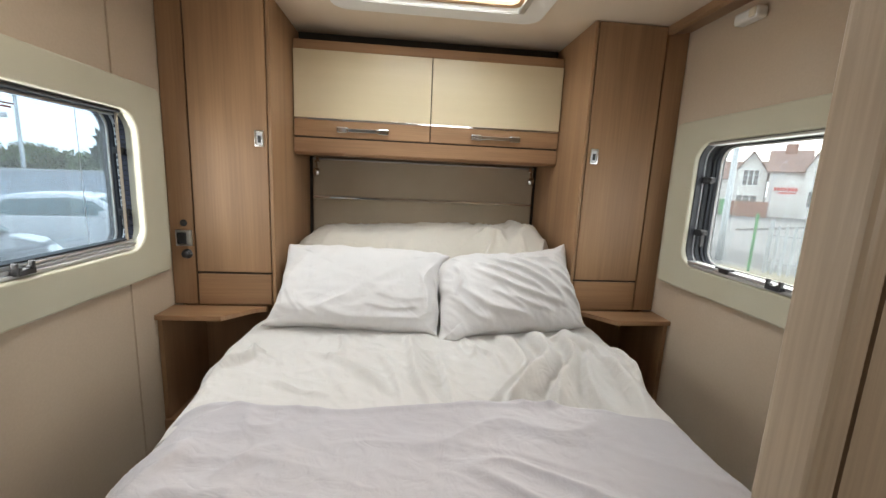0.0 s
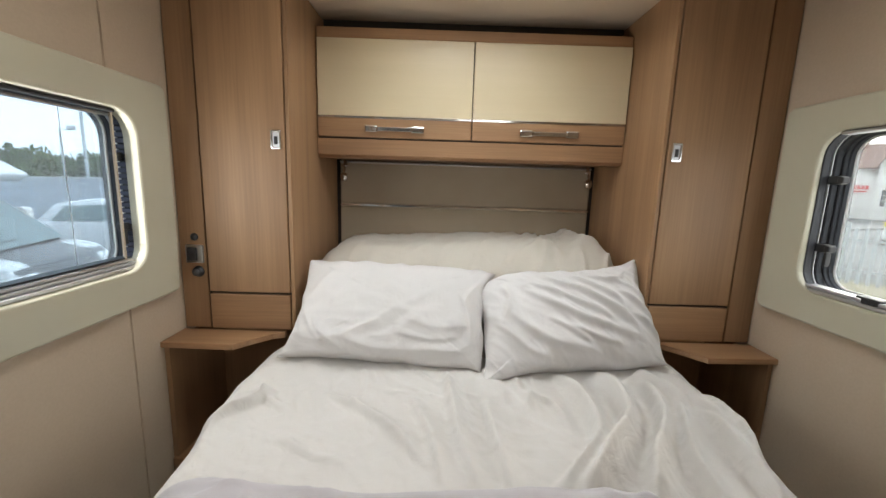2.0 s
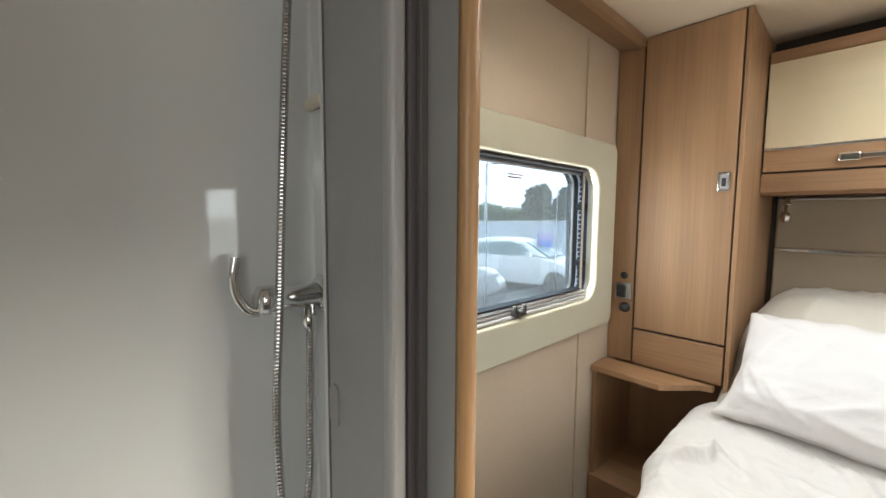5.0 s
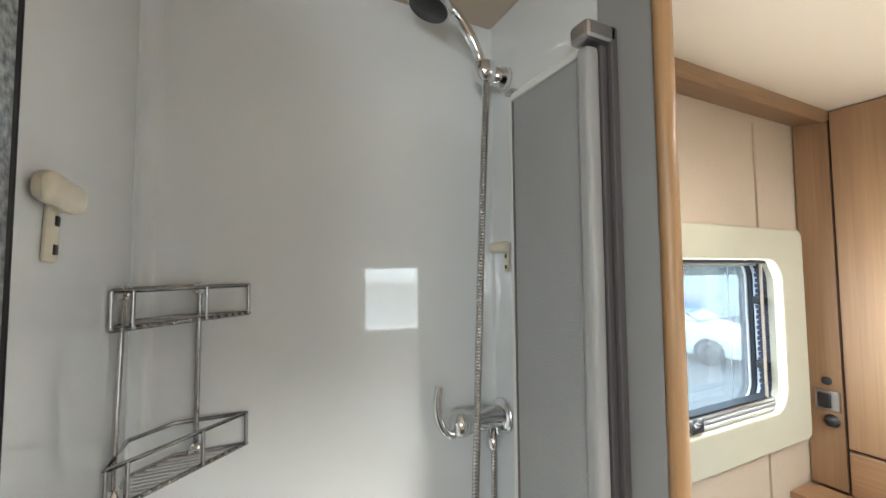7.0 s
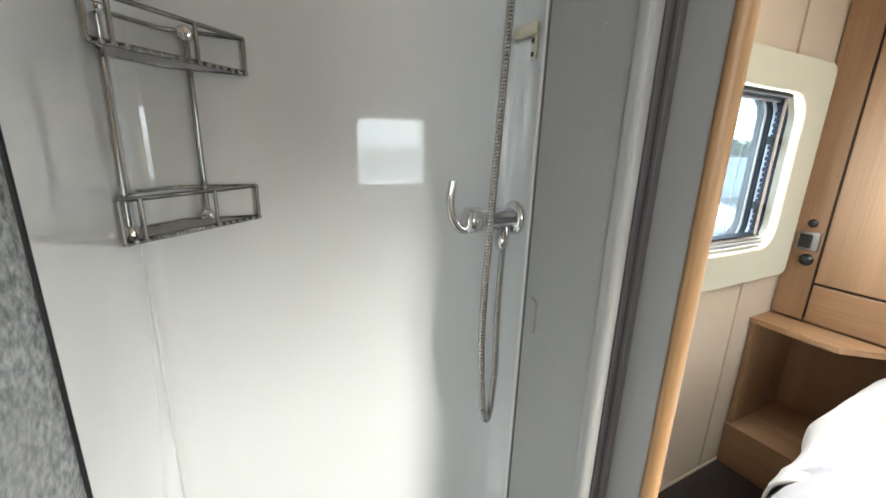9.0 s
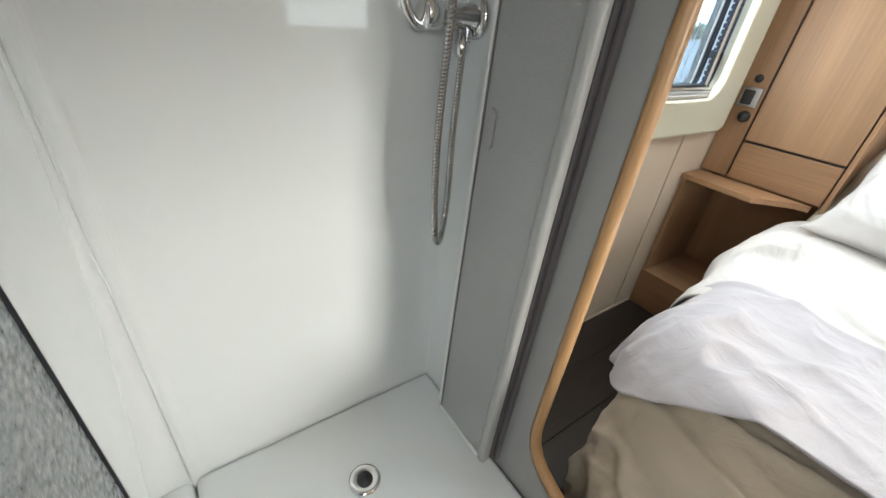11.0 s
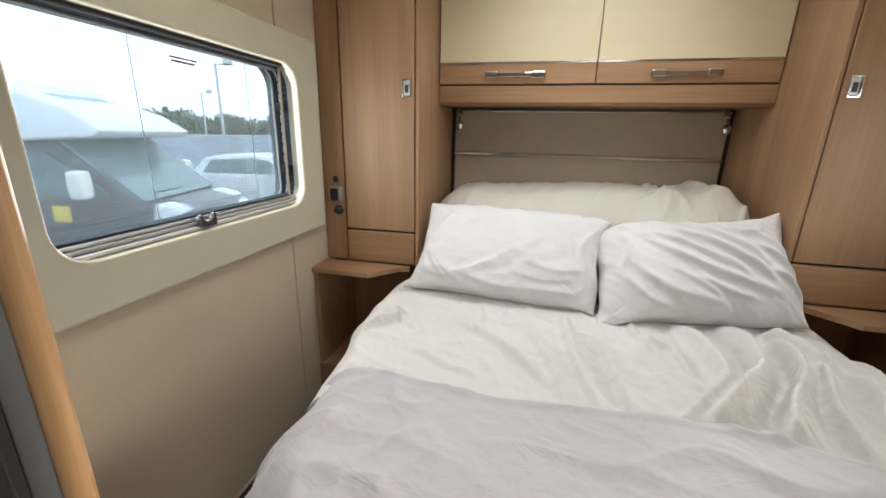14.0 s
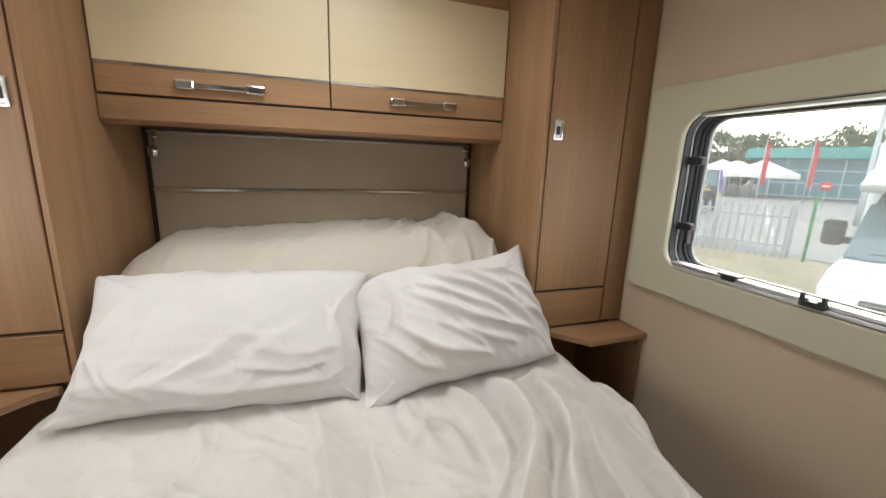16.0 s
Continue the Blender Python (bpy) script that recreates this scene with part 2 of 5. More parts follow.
def thing(name, label, category, group="", at=(0, 0, 0), kind=""):
    ob = new(name)
    ob.location = at
    ob.empty_display_size = 0.1
    return tagged(ob, label, category, group, kind)


def structure(ob, label, category=""):
    return tagged(ob, label, category, kind="structure")


def outline(w, h, r, seg=6):
    """Points of a rounded rectangle about the origin, counter-clockwise."""
    pts = []
    for cx, cy, a0 in ((w / 2 - r, h / 2 - r, 0), (-w / 2 + r, h / 2 - r, 90), (-w / 2 + r, -h / 2 + r, 180), (w / 2 - r, -h / 2 + r, 270)):
        for k in range(seg + 1):
            a = radians(a0 + 90 * k / seg)
            pts.append((cx + r * math.cos(a), cy + r * math.sin(a)))
    return pts


def ring(name, outer, inner, d0, d1, m, place, parent=None, bevel=0.0, smooth=False):
    """A flat frame between two rounded outlines with the same number of points, from depth d0 to d1; place turns (u, v, d) to the world."""
    bm = bmesh.new()
    n = len(outer)
    lay = [[bm.verts.new(place(u, v, d)) for u, v in o] for o, d in ((outer, d0), (outer, d1), (inner, d1), (inner, d0))]
    for a, b in ((0, 1), (1, 2), (2, 3), (3, 0)):
        for k in range(n):
            bm.faces.new((lay[a][k], lay[a][(k + 1) % n], lay[b][(k + 1) % n], lay[b][k]))
    if bevel:
        rim = [e for e in bm.edges if (e.verts[0] in lay[1] and e.verts[1] in lay[1]) or (e.verts[0] in lay[2] and e.verts[1] in lay[2])]
        bmesh.ops.bevel(bm, geom=rim, offset=bevel, segments=3, affect="EDGES", profile=0.5)
    return finish(name, bm, m, parent, smooth)


def plate(name, pts, d0, d1, m, place, parent=None, bevel=0.0):
    """A slab of the outline pts, between two depths."""
    bm = bmesh.new()
    lo = [bm.verts.new(place(u, v, d0)) for u, v in pts]
    hi = [bm.verts.new(place(u, v, d1)) for u, v in pts]
    n = len(pts)
    bm.faces.new(lo), bm.faces.new(hi)
    for k in range(n):
        bm.faces.new((lo[k], lo[(k + 1) % n], hi[(k + 1) % n], hi[k]))
    if bevel:
        rim = [e for e in bm.edges if e.verts[0] in hi and e.verts[1] in hi]
        bmesh.ops.bevel(bm, geom=rim, offset=bevel, segments=2, affect="EDGES", profile=0.5)
    return finish(name, bm, m, parent)


def tube(name, pts, radius, m, parent=None, closed=False, smooth_path=False, res=3):
    cu = bpy.data.curves.new(name, "CURVE")
    cu.dimensions, cu.bevel_depth, cu.bevel_resolution, cu.use_fill_caps = "3D", radius, res, True
    if smooth_path:
        sp = cu.splines.new("BEZIER")
        sp.bezier_points.add(len(pts) - 1)
        for p, c in zip(sp.bezier_points, pts):
            p.co, p.handle_left_type, p.handle_right_type = c, "AUTO", "AUTO"
        sp.resolution_u = 8
    else:
        sp = cu.splines.new("POLY")
        sp.points.add(len(pts) - 1)
        for p, c in zip(sp.points, pts):
            p.co = (*c, 1)
    sp.use_cyclic_u = closed
    cu.materials.append(m)
    tmp = bpy.data.objects.new(name, cu)
    me = bpy.data.meshes.new_from_object(tmp)
    bpy.data.objects.remove(tmp)
    me.polygons.foreach_set("use_smooth", [True] * len(me.polygons))
    ob = new(name, me)
    if parent:
        ob.parent = parent
    return ob


def lathe(name, prof, m, at, axis="z", parent=None, seg=24):
    """A turned body: prof holds (radius, height) along the axis."""
    bm = bmesh.new()
    rows = []
    for r, h in prof:
        rows.append([bm.verts.new((r * math.cos(2 * math.pi * k / seg), r * math.sin(2 * math.pi * k / seg), h)) for k in range(seg)])
    for a, b in zip(rows, rows[1:]):
        for k in range(seg):
            bm.faces.new((a[k], a[(k + 1) % seg], b[(k + 1) % seg], b[k]))
    bm.faces.new(rows[0]), bm.faces.new(rows[-1])
    turn = {"z": Matrix(), "x": Matrix.Rotation(math.pi / 2, 4, "Y"), "y": Matrix.Rotation(-math.pi / 2, 4, "X")}[axis]
    bmesh.ops.transform(bm, matrix=Matrix.Translation(at) @ turn, verts=bm.verts)
    ob = finish(name, bm, m, parent, True)
    return ob


# ------------------------------------------------------------ plan of the room
WX = 1.09            # half the width between the side walls
BACK = 2.42          # wall behind the bed
FRONT = 1.79         # fronts of the wardrobes
CEIL = 1.905
PART0, PART1 = 0.50, 0.522   # partition between washroom and bedroom
END = -1.7           # wall that closes the living end
WIN_Y0, WIN_Y1, WIN_Z0, WIN_Z1 = 0.765, 1.595, 0.925, 1.4   # clear window openings


def wall_with_window(name, x0, x1, y0, y1, label):
    m = 0.045
    return structure(boxes(name, [
        (x0, x1, y0, WIN_Y0 - m, -0.06, CEIL + 0.03), (x0, x1, WIN_Y1 + m, y1, -0.06, CEIL + 0.03),
        (x0, x1, WIN_Y0 - m, WIN_Y1 + m, -0.06, WIN_Z0 - m), (x0, x1, WIN_Y0 - m, WIN_Y1 + m, WIN_Z1 + m, CEIL + 0.03)], WALL), label, "wall")


wall_with_window("wall_west", -WX - 0.05, -WX, END, BACK, "beige vinyl-lined side wall with a window opening")
wall_with_window("wall_east", WX, WX + 0.05, END, BACK, "beige vinyl-lined side wall with a window opening")
structure(boxes("wall_north", [(-WX - 0.05, WX + 0.05, BACK, BACK + 0.05, -0.06, CEIL + 0.03)], WALL), "beige lined rear wall behind the bed", "wall")
structure(boxes("wall_south", [(-WX - 0.05, WX + 0.05, END - 0.05, END, -0.06, CEIL + 0.03)], WALL), "plain beige wall that closes the living end", "wall")
# the ceiling leaves the rooflight open
RL = (-0.345, 0.345, 1.235, 1.775)
structure(boxes("ceiling", [(-WX, RL[0], END, BACK, CEIL, CEIL + 0.03), (RL[1], WX, END, BACK, CEIL, CEIL + 0.03),
                            (RL[0], RL[1], END, RL[2], CEIL, CEIL + 0.03), (RL[0], RL[1], RL[3], BACK, CEIL, CEIL + 0.03)], CEILING),
          "smooth pale beige ceiling lining", "ceiling")
floor = structure(boxes("floor", [(-WX, WX, END, BACK, -0.06, -0.006)], SHADOW_GAP), "dark wood-look vinyl floor", "floor")


# ------------------------------------------------------------ side walls: seams, cornice, window surrounds
for side in (-1, 1):
    if side < 0:
        structure(boxes("trim", [(side * 1.083, side * 1.0895, 1.528, 1.534, 0.02, 1.86)], WALL), "beige joint strip between the wall panels", "trim")
    structure(boxes("baseboard", [tuple(sorted((side * 1.0895, side * 1.083))) + (0.53, 1.655, 0.001, 0.010)], WALL), "thin pale sealing strip along the foot of the wall", "baseboard")
    bm = bmesh.new()
    prof = [(side * WX, 1.888), (side * 1.0, 1.870), (side * 0.985, 1.876), (side * 0.985, CEIL), (side * WX, CEIL)]
    vs = [[bm.verts.new((x, y, z)) for x, z in prof] for y in (0.56, 1.785)]
    bm.faces.new(vs[0]), bm.faces.new(vs[1])
    for k in range(5):
        bm.faces.new((vs[0][k], vs[0][(k + 1) % 5], vs[1][(k + 1) % 5], vs[1][k]))
    structure(finish("trim", bm, WOOD_Y), "oak-effect cornice between wall and ceiling", "trim")


def window(name, side, latches, label):
    """A framed acrylic side window set in a deep rounded surround; side is -1 or 1."""
    y0, y1, z0, z1 = (WIN_Y0 - 0.008, WIN_Y1 - 0.018, 0.922, 1.4) if side < 0 else (WIN_Y0, 1.607, 0.908, 1.408)
    cy, cz = (y0 + y1) / 2, (z0 + z1) / 2
    w, h = y1 - y0, z1 - z0
    win = thing(name, label, "window", kind="structure")

    def place(u, v, d):     # d: depth into the room from the wall's inner face
        return (side * (WX - d), cy + u, cz + v)
    proud = 0.042 if side < 0 else 0.03
    out = [(u, v + 0.5 * (0.808 + 1.502) - cz) for u, v in outline(w + 0.282, 0.694, 0.03)]
    ring("surround", out, outline(w, h, 0.075), -0.002, proud, SURROUND, place, win, bevel=0.007)
    wide = 0.052 if side < 0 else -0.028        # clear pane against the opening in the surround
    tall = 0.006 if side < 0 else -0.018
    ring("reveal", outline(w + 0.086, h + 0.05, 0.09), outline(w + 0.066 if side < 0 else w + 0.002, h + 0.012, 0.08), -0.105, -0.003, RUBBER, place, win)
    if side > 0:
        ring("seal", outline(w + 0.004, h + 0.004, 0.075), outline(w - 0.008, h - 0.006, 0.071), -0.012, 0.012, RUBBER, place, win, bevel=0.003)
        ring("frame", outline(w + 0.004, h + 0.004, 0.075), outline(w - 0.013, h - 0.009, 0.068), -0.0175, -0.015, ALU, place, win, bevel=0.0015)
        ring("seal", outline(w + 0.004, h + 0.004, 0.075), outline(w - 0.022, h - 0.014, 0.065), -0.036, -0.022, RUBBER, place, win, bevel=0.003)
    else:
        ring("seal", outline(w + 0.068, h + 0.014, 0.085), outline(w + 0.060, h + 0.008, 0.08), -0.044, -0.006, RUBBER, place, win, bevel=0.003)
    ring("frame", outline(w + wide + 0.018, h + tall + 0.012, 0.075), outline(w + wide, h + tall, 0.066), -0.056, -0.044, ALU if side < 0 else RUBBER, place, win, bevel=0.003)
    ring("seal", outline(w + wide + 0.018, h + tall + 0.012, 0.075), outline(w + wide - 0.008, h + tall - 0.006, 0.062), -0.070, -0.057, RUBBER, place, win, bevel=0.003)
    ring("pane_edge", outline(w + wide - 0.006, h + tall - 0.004, 0.062), outline(w + wide - 0.018, h + tall - 0.014, 0.056), -0.078, -0.071, WHITE_PROFILE, place, win, bevel=0.002)
    pane = plate("pane", outline(w + wide + 0.01, h + tall + 0.006, 0.06), -0.084, -0.080, ACRYLIC if side < 0 else ACRYLIC_R, place, win)
    pane.visible_shadow = False
    if side < 0:    # folded pleats of the insect screen at the far jamb, and the cords that guide it
        for k in range(24):
            z = z0 + 0.03 + 0.0178 * k
            boxes("screen_pleat", [(-WX - 0.040, -WX - 0.004, y1 + 0.003 + 0.004 * (k % 2), y1 + 0.030, z, z + 0.0125)], NAVY, win)
        for y in (1.033, 1.408):
            tube("cord", [(-WX - 0.03, y, z0 + 0.03), (-WX - 0.03, y, z1 - 0.01)], 0.0008, GREY_PROFILE, win, res=1)
    # blind cassettes: silver rails along the sill and a dark one along the head
    for a, b, d0, d1, m in ((0.002, 0.012, -0.02, 0.024, ALU), (0.014, 0.023, -0.02, 0.018, GREY_PROFILE if side < 0 else ALU), (0.025, 0.033, -0.02, 0.012, ALU), (0.034, 0.039, -0.03, 0.006, RUBBER))[:4 if side < 0 else 2]:
        boxes("sill_rail", [tuple(sorted((side * (WX - d0), side * (WX - d1)))) + (y0 + 0.022, y1 - 0.022, z0 + a, z0 + b)], m, win, 0.002)
    boxes("blind_rail", [tuple(sorted((side * (WX + 0.015), side * (WX - 0.022)))) + (y0 + 0.05, y1 - 0.05, z1 - 0.012, z1 - 0.003)], RUBBER if side < 0 else ALU, win, 0.003)
    if side < 0:
        boxes("blind_rail", [(-WX - 0.038, -WX - 0.02, y0 + 0.03, y1 - 0.02, z1 - 0.018, z1 - 0.010)], ALU, win, 0.002)
    # pull catches on the sill, levers at the far jamb
    for n_, y in enumerate(latches):
        bm = bmesh.new()
        if side > 0 and n_ == 0:        # a flat toggle lever
            add_box(bm, -0.030, 0.004, -0.020, 0.020, -0.006, 0.012, 0.004)
            add_box(bm, -0.012, 0.016, -0.040, 0.024, 0.010, 0.017, 0.003)
        else:                           # a crescent finger pull
            add_box(bm, -0.012, 0.016, -0.026, 0.026, -0.010, 0.006, 0.004)
            for sy in (-1, 1):
                add_box(bm, 0.0, 0.015, min(sy * 0.010, sy * 0.019), max(sy * 0.010, sy * 0.019), 0.0, 0.012, 0.004)
                add_box(bm, 0.0, 0.015, min(sy * 0.018, sy * 0.027), max(sy * 0.018, sy * 0.027), -0.004, 0.024, 0.004)
        bmesh.ops.transform(bm, matrix=Matrix.Translation((side * (WX - 0.022), y, z0 + 0.018)) @ Matrix.Diagonal((-side, 1, 1, 1)), verts=bm.verts)
        finish("catch", bm, BLACK, win)
    for z in (cz - 0.11, cz + 0.105):
        bm = bmesh.new()
        add_box(bm, -0.020, 0.010, -0.020, 0.026, -0.013, 0.013, 0.004)
        add_box(bm, -0.010, 0.014, -0.034, -0.014, -0.010, 0.010, 0.004)
        add_box(bm, -0.004, 0.012, -0.026, -0.016, -0.055 if z < cz else -0.014, 0.012, 0.003)
        bmesh.ops.transform(bm, matrix=Matrix.Translation((side * (WX + 0.022), y1 - (0.022 if side > 0 else -0.008), z)) @ Matrix.Diagonal((-side, 1, 1, 1)), verts=bm.verts)
        finish("lever", bm, BLACK, win)
    return win


window("window_1", -1, (1.12,), "acrylic side window with silver blind rail in a rounded cream surround")
pane_label = mat("faded_red_print", (0.52, 0.16, 0.15), 0.5, dark=(0.45, 0.14, 0.13), scale=(40, 40, 40))
boxes("label", [(-WX - 0.0798, -WX - 0.0790, 1.185, 1.275, 1.362, 1.366), (-WX - 0.0798, -WX - 0.0790, 1.19, 1.265, 1.352, 1.357)], pane_label, bpy.data.objects["window_1"])
window("window_2", 1, (1.385, 1.172), "acrylic side window with black catches in a rounded cream surround")

# ------------------------------------------------------------ rooflight
roof = thing("rooflight", "large white-framed rooflight with clear acrylic dome", "rooflight", kind="structure")
rcx, rcy = 0.0, (RL[2] + RL[3]) / 2


def roof_place(u, v, d):
    return (rcx + u, rcy + v, CEIL + d)


rw, rh = RL[1] - RL[0], RL[3] - RL[2]
ring("frame", outline(rw + 0.17, rh + 0.17, 0.07), outline(rw - 0.01, rh - 0.01, 0.05), -0.012, 0.0, WHITE_PLASTIC, roof_place, roof, bevel=0.004)
ring("shaft", outline(rw + 0.0, rh + 0.0, 0.05), outline(rw - 0.02, rh - 0.02, 0.05), -0.008, 0.13, WHITE_PLASTIC, roof_place, roof)
ring("blind_rail", outline(rw - 0.02, rh - 0.02, 0.05), outline(rw - 0.07, rh - 0.07, 0.04), 0.008, 0.022, BEECH, roof_place, roof)
dome = plate("dome", outline(rw + 0.06, rh + 0.06, 0.05), 0.13, 0.14, glass("rooflight_acrylic", (0.92, 0.94, 0.95)), roof_place, roof)
dome.visible_shadow = False
boxes("handle_bar", [(0.31, 0.335, 1.48, 1.72, CEIL - 0.03, CEIL - 0.015)], STEEL, roof, 0.004)

# ------------------------------------------------------------ wardrobes with shelves beside the bed
INNER, DOOR_OUT = 0.676, 0.983


def flush_lock(parent, x, z):
    lock = ring("lock", outline(0.036, 0.066, 0.005), outline(0.024, 0.052, 0.004), 0.0, 0.005, CHROME,
                lambda u, v, d: (x + u, FRONT - 0.012 - d, z + v), parent, bevel=0.0015)
    plate("lock_button", outline(0.022, 0.050, 0.003), 0.0, 0.001, STEEL, lambda u, v, d: (x + u, FRONT - 0.012 - d, z + v), parent)
    boxes("lock_slot", [(x - 0.006, x + 0.006, FRONT - 0.0165, FRONT - 0.0125, z - 0.016, z + 0.012)], BLACK, parent, 0.001)
    return lock


def wardrobe(side):
    name = "wardrobe"
    w = thing(name, "tall oak-effect wardrobe with a chrome flush lock beside the bed", "wardrobe", "wardrobes beside the bed")

    def sx(a, b):
        return tuple(sorted((side * a, side * b)))
    boxes("body", [sx(INNER - 0.014, INNER) + (FRONT - 0.012, BACK - 0.002, 0.0, CEIL - 0.002),
                   sx(INNER, 1.086) + (FRONT + 0.012, BACK - 0.002, 0.66, CEIL - 0.002)], WOOD, w, 0.002)
    boxes("door", [sx(INNER + 0.005, DOOR_OUT) + (FRONT - 0.012, FRONT + 0.008, 0.787, CEIL - 0.004)], WOOD, w, 0.003)
    boxes("lower_panel", [sx(INNER + 0.005, DOOR_OUT) + (FRONT - 0.012, FRONT + 0.008, 0.642, 0.778)], WOOD_X, w, 0.003)
    boxes("filler_panel", [sx(DOOR_OUT + 0.008, 1.086) + (FRONT - 0.006, FRONT + 0.01, 0.642, CEIL - 0.004)], WOOD, w, 0.002)
    boxes("door_gap", [sx(INNER + 0.004, 1.084) + (FRONT + 0.002, FRONT + 0.0115, 0.65, CEIL - 0.01)], SHADOW_GAP, w)
    flush_lock(w, side * 0.712, 1.349)
    # knots and cap screws in the filler panel
    for z in (0.70, 1.28, 1.84):
        lathe("screw_cap", [(0.008, 0), (0.008, 0.0015), (0.004, 0.003)], WOOD_X, (side * 1.045, FRONT - 0.005, z), "y", w, 12).scale = (1, 1, 1)
    # bedside shelf with a chamfered front corner
    pts = [(side * 1.088, 1.643), (side * 0.835, 1.637), (side * 0.74, 1.745), (side * 0.70, 1.76), (side * 0.70, FRONT - 0.013), (side * 1.088, FRONT - 0.013)]
    plate("shelf", pts, 0.618, 0.638, WOOD_X, lambda u, v, d: (u, v, d), w, 0.003)
    boxes("niche_side", [sx(1.07, 1.087) + (1.66, BACK - 0.01, 0.0, 0.617), sx(0.676, 1.07) + (2.0, 2.02, 0.0, 0.617)], WOOD, w)
    boxes("niche_drawer", [sx(0.74, 1.086) + (1.65, 2.0, 0.0, 0.18)], WOOD_X, w, 0.003)
    return w


wardrobe(-1)
wardrobe(1)

# overhead locker between the wardrobes
locker = thing("overhead_locker", "overhead locker with cream flap doors and chrome handles above the bed", "cupboard")
LX = 0.659
boxes("body", [(-LX, LX, 2.105, BACK - 0.002, 1.335, 1.80)], WOOD_X, locker)
boxes("top_rail", [(-LX, LX, 2.092, 2.13, 1.796, 1.84)], WOOD_X, locker, 0.003)
bm = bmesh.new()
prof = [(2.085, 1.326), (2.085, 1.392), (2.13, 1.392), (2.13, 1.318), (2.12, 1.311), (2.10, 1.313)]
vs = [[bm.verts.new((x, y, z)) for y, z in prof] for x in (-LX, LX)]
bm.faces.new(vs[0]), bm.faces.new(vs[1])
for k in range(6):
    bm.faces.new((vs[0][k], vs[0][(k + 1) % 6], vs[1][(k + 1) % 6], vs[1][k]))
finish("light_pelmet", bm, WOOD_X, locker)
boxes("underside", [(-LX, LX, 2.13, BACK - 0.003, 1.322, 1.334)], WOOD_X, locker)
boxes("flap_gap", [(-LX, LX, 2.1, 2.106, 1.394, 1.797)], SHADOW_GAP, locker)
# dark sheet in place of the shade between locker top and ceiling
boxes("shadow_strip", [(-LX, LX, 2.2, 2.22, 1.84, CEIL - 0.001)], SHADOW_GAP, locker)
for x0, x1 in ((-LX + 0.003, -0.002), (0.002, LX - 0.003)):
    flap = boxes("flap", [(x0, x1, 2.08, 2.099, 1.484, 1.794)], CREAM, locker, 0.0025)
    boxes("flap_rail", [(x0, x1, 2.08, 2.099, 1.399, 1.479)], WOOD_X, locker, 0.0025)
    boxes("flap_trim", [(x0, x1, 2.077, 2.09, 1.477, 1.487)], CHROME, locker, 0.002)
    cx = (x0 + x1) / 2
    bm = bmesh.new()
    add_box(bm, cx - 0.12, cx + 0.12, 2.062, 2.068, 1.425, 1.443, 0.003)
    add_box(bm, cx - 0.127, cx - 0.07, 2.058, 2.082, 1.420, 1.449, 0.007, 3)
    add_box(bm, cx + 0.07, cx + 0.127, 2.058, 2.082, 1.420, 1.449, 0.007, 3)
    finish("handle", bm, CHROME, locker)

# upholstered headboard
head = thing("headboard", "taupe leatherette headboard with a chrome strip behind the bed", "headboard")
boxes("upper_pad", [(-0.642, 0.642, 2.385, BACK - 0.002, 1.098, 1.316)], LEATHER, head, 0.009, 3)
boxes("lower_pad", [(-0.642, 0.642, 2.385, BACK - 0.002, 0.45, 1.086)], LEATHER, head, 0.009, 3)
boxes("trim_strip", [(-0.642, 0.642, 2.381, BACK - 0.004, 1.086, 1.098)], CHROME, head, 0.002)
for x0 in (-0.661, 0.643):
    boxes("side_gap", [(x0, x0 + 0.018, 2.40, BACK - 0.003, 0.4, 1.32)], SHADOW_GAP, head)
boxes("top_rod", [(-0.64, 0.64, 2.372, 2.382, 1.302, 1.312)], STEEL, head, 0.004)


def reading_lamp():
    lamp = thing("reading_lamp", "small chrome reading lamp with a clear knob under the locker", "lamp", "reading lamps under the locker", (0, 0, 0))
    lathe("bracket", [(0.016, 0), (0.016, 0.006), (0.009, 0.012), (0.008, 0.03)], CHROME, (0, 0, -0.03), "z", lamp, 14)
    tube("arm", [(0, 0, -0.024), (0, -0.014, -0.036), (0, -0.018, -0.06)], 0.0065, CHROME, lamp)
    lathe("head", [(0.008, -0.024), (0.016, -0.018), (0.02, 0.0), (0.016, 0.016), (0.008, 0.02)], CHROME, (0, -0.02, -0.078), "z", lamp, 14)
    return lamp


lamp = reading_lamp()
lamp.location = (-0.604, 2.335, 1.312)
copy_thing(lamp, pose(0.604, 2.335, 1.312))

# light switch panel on the filler beside the window
panel = thing("socket_panel", "black and grey switch and socket panel on the wardrobe side", "socket")
boxes("plate", [(-1.062, -0.998, FRONT - 0.016, FRONT - 0.004, 0.895, 0.963)], STEEL, panel, 0.004)
boxes("switch", [(-1.052, -1.018, FRONT - 0.024, FRONT - 0.014, 0.905, 0.953)], BLACK, panel, 0.003)
button = tagged(lathe("push_button", [(0.014, 0), (0.014, 0.004), (0.009, 0.008)], BLACK, (-1.03, FRONT - 0.005, 0.992), "y"), "round black push button on the wardrobe side", "switch")
button.data.transform(Matrix.Translation((0, 2 * (FRONT - 0.005), 0)) @ Matrix.Diagonal((1, -1, 1, 1)))
knob = tagged(lathe("rotary_knob", [(0.021, 0), (0.021, 0.004), (0.016, 0.006), (0.015, 0.02), (0.012, 0.024)], BLACK, (-1.022, FRONT - 0.005, 0.862), "y"), "round black rotary knob on the wardrobe side", "switch")
knob.data.transform(Matrix.Translation((0, 2 * (FRONT - 0.005), 0)) @ Matrix.Diagonal((1, -1, 1, 1)))

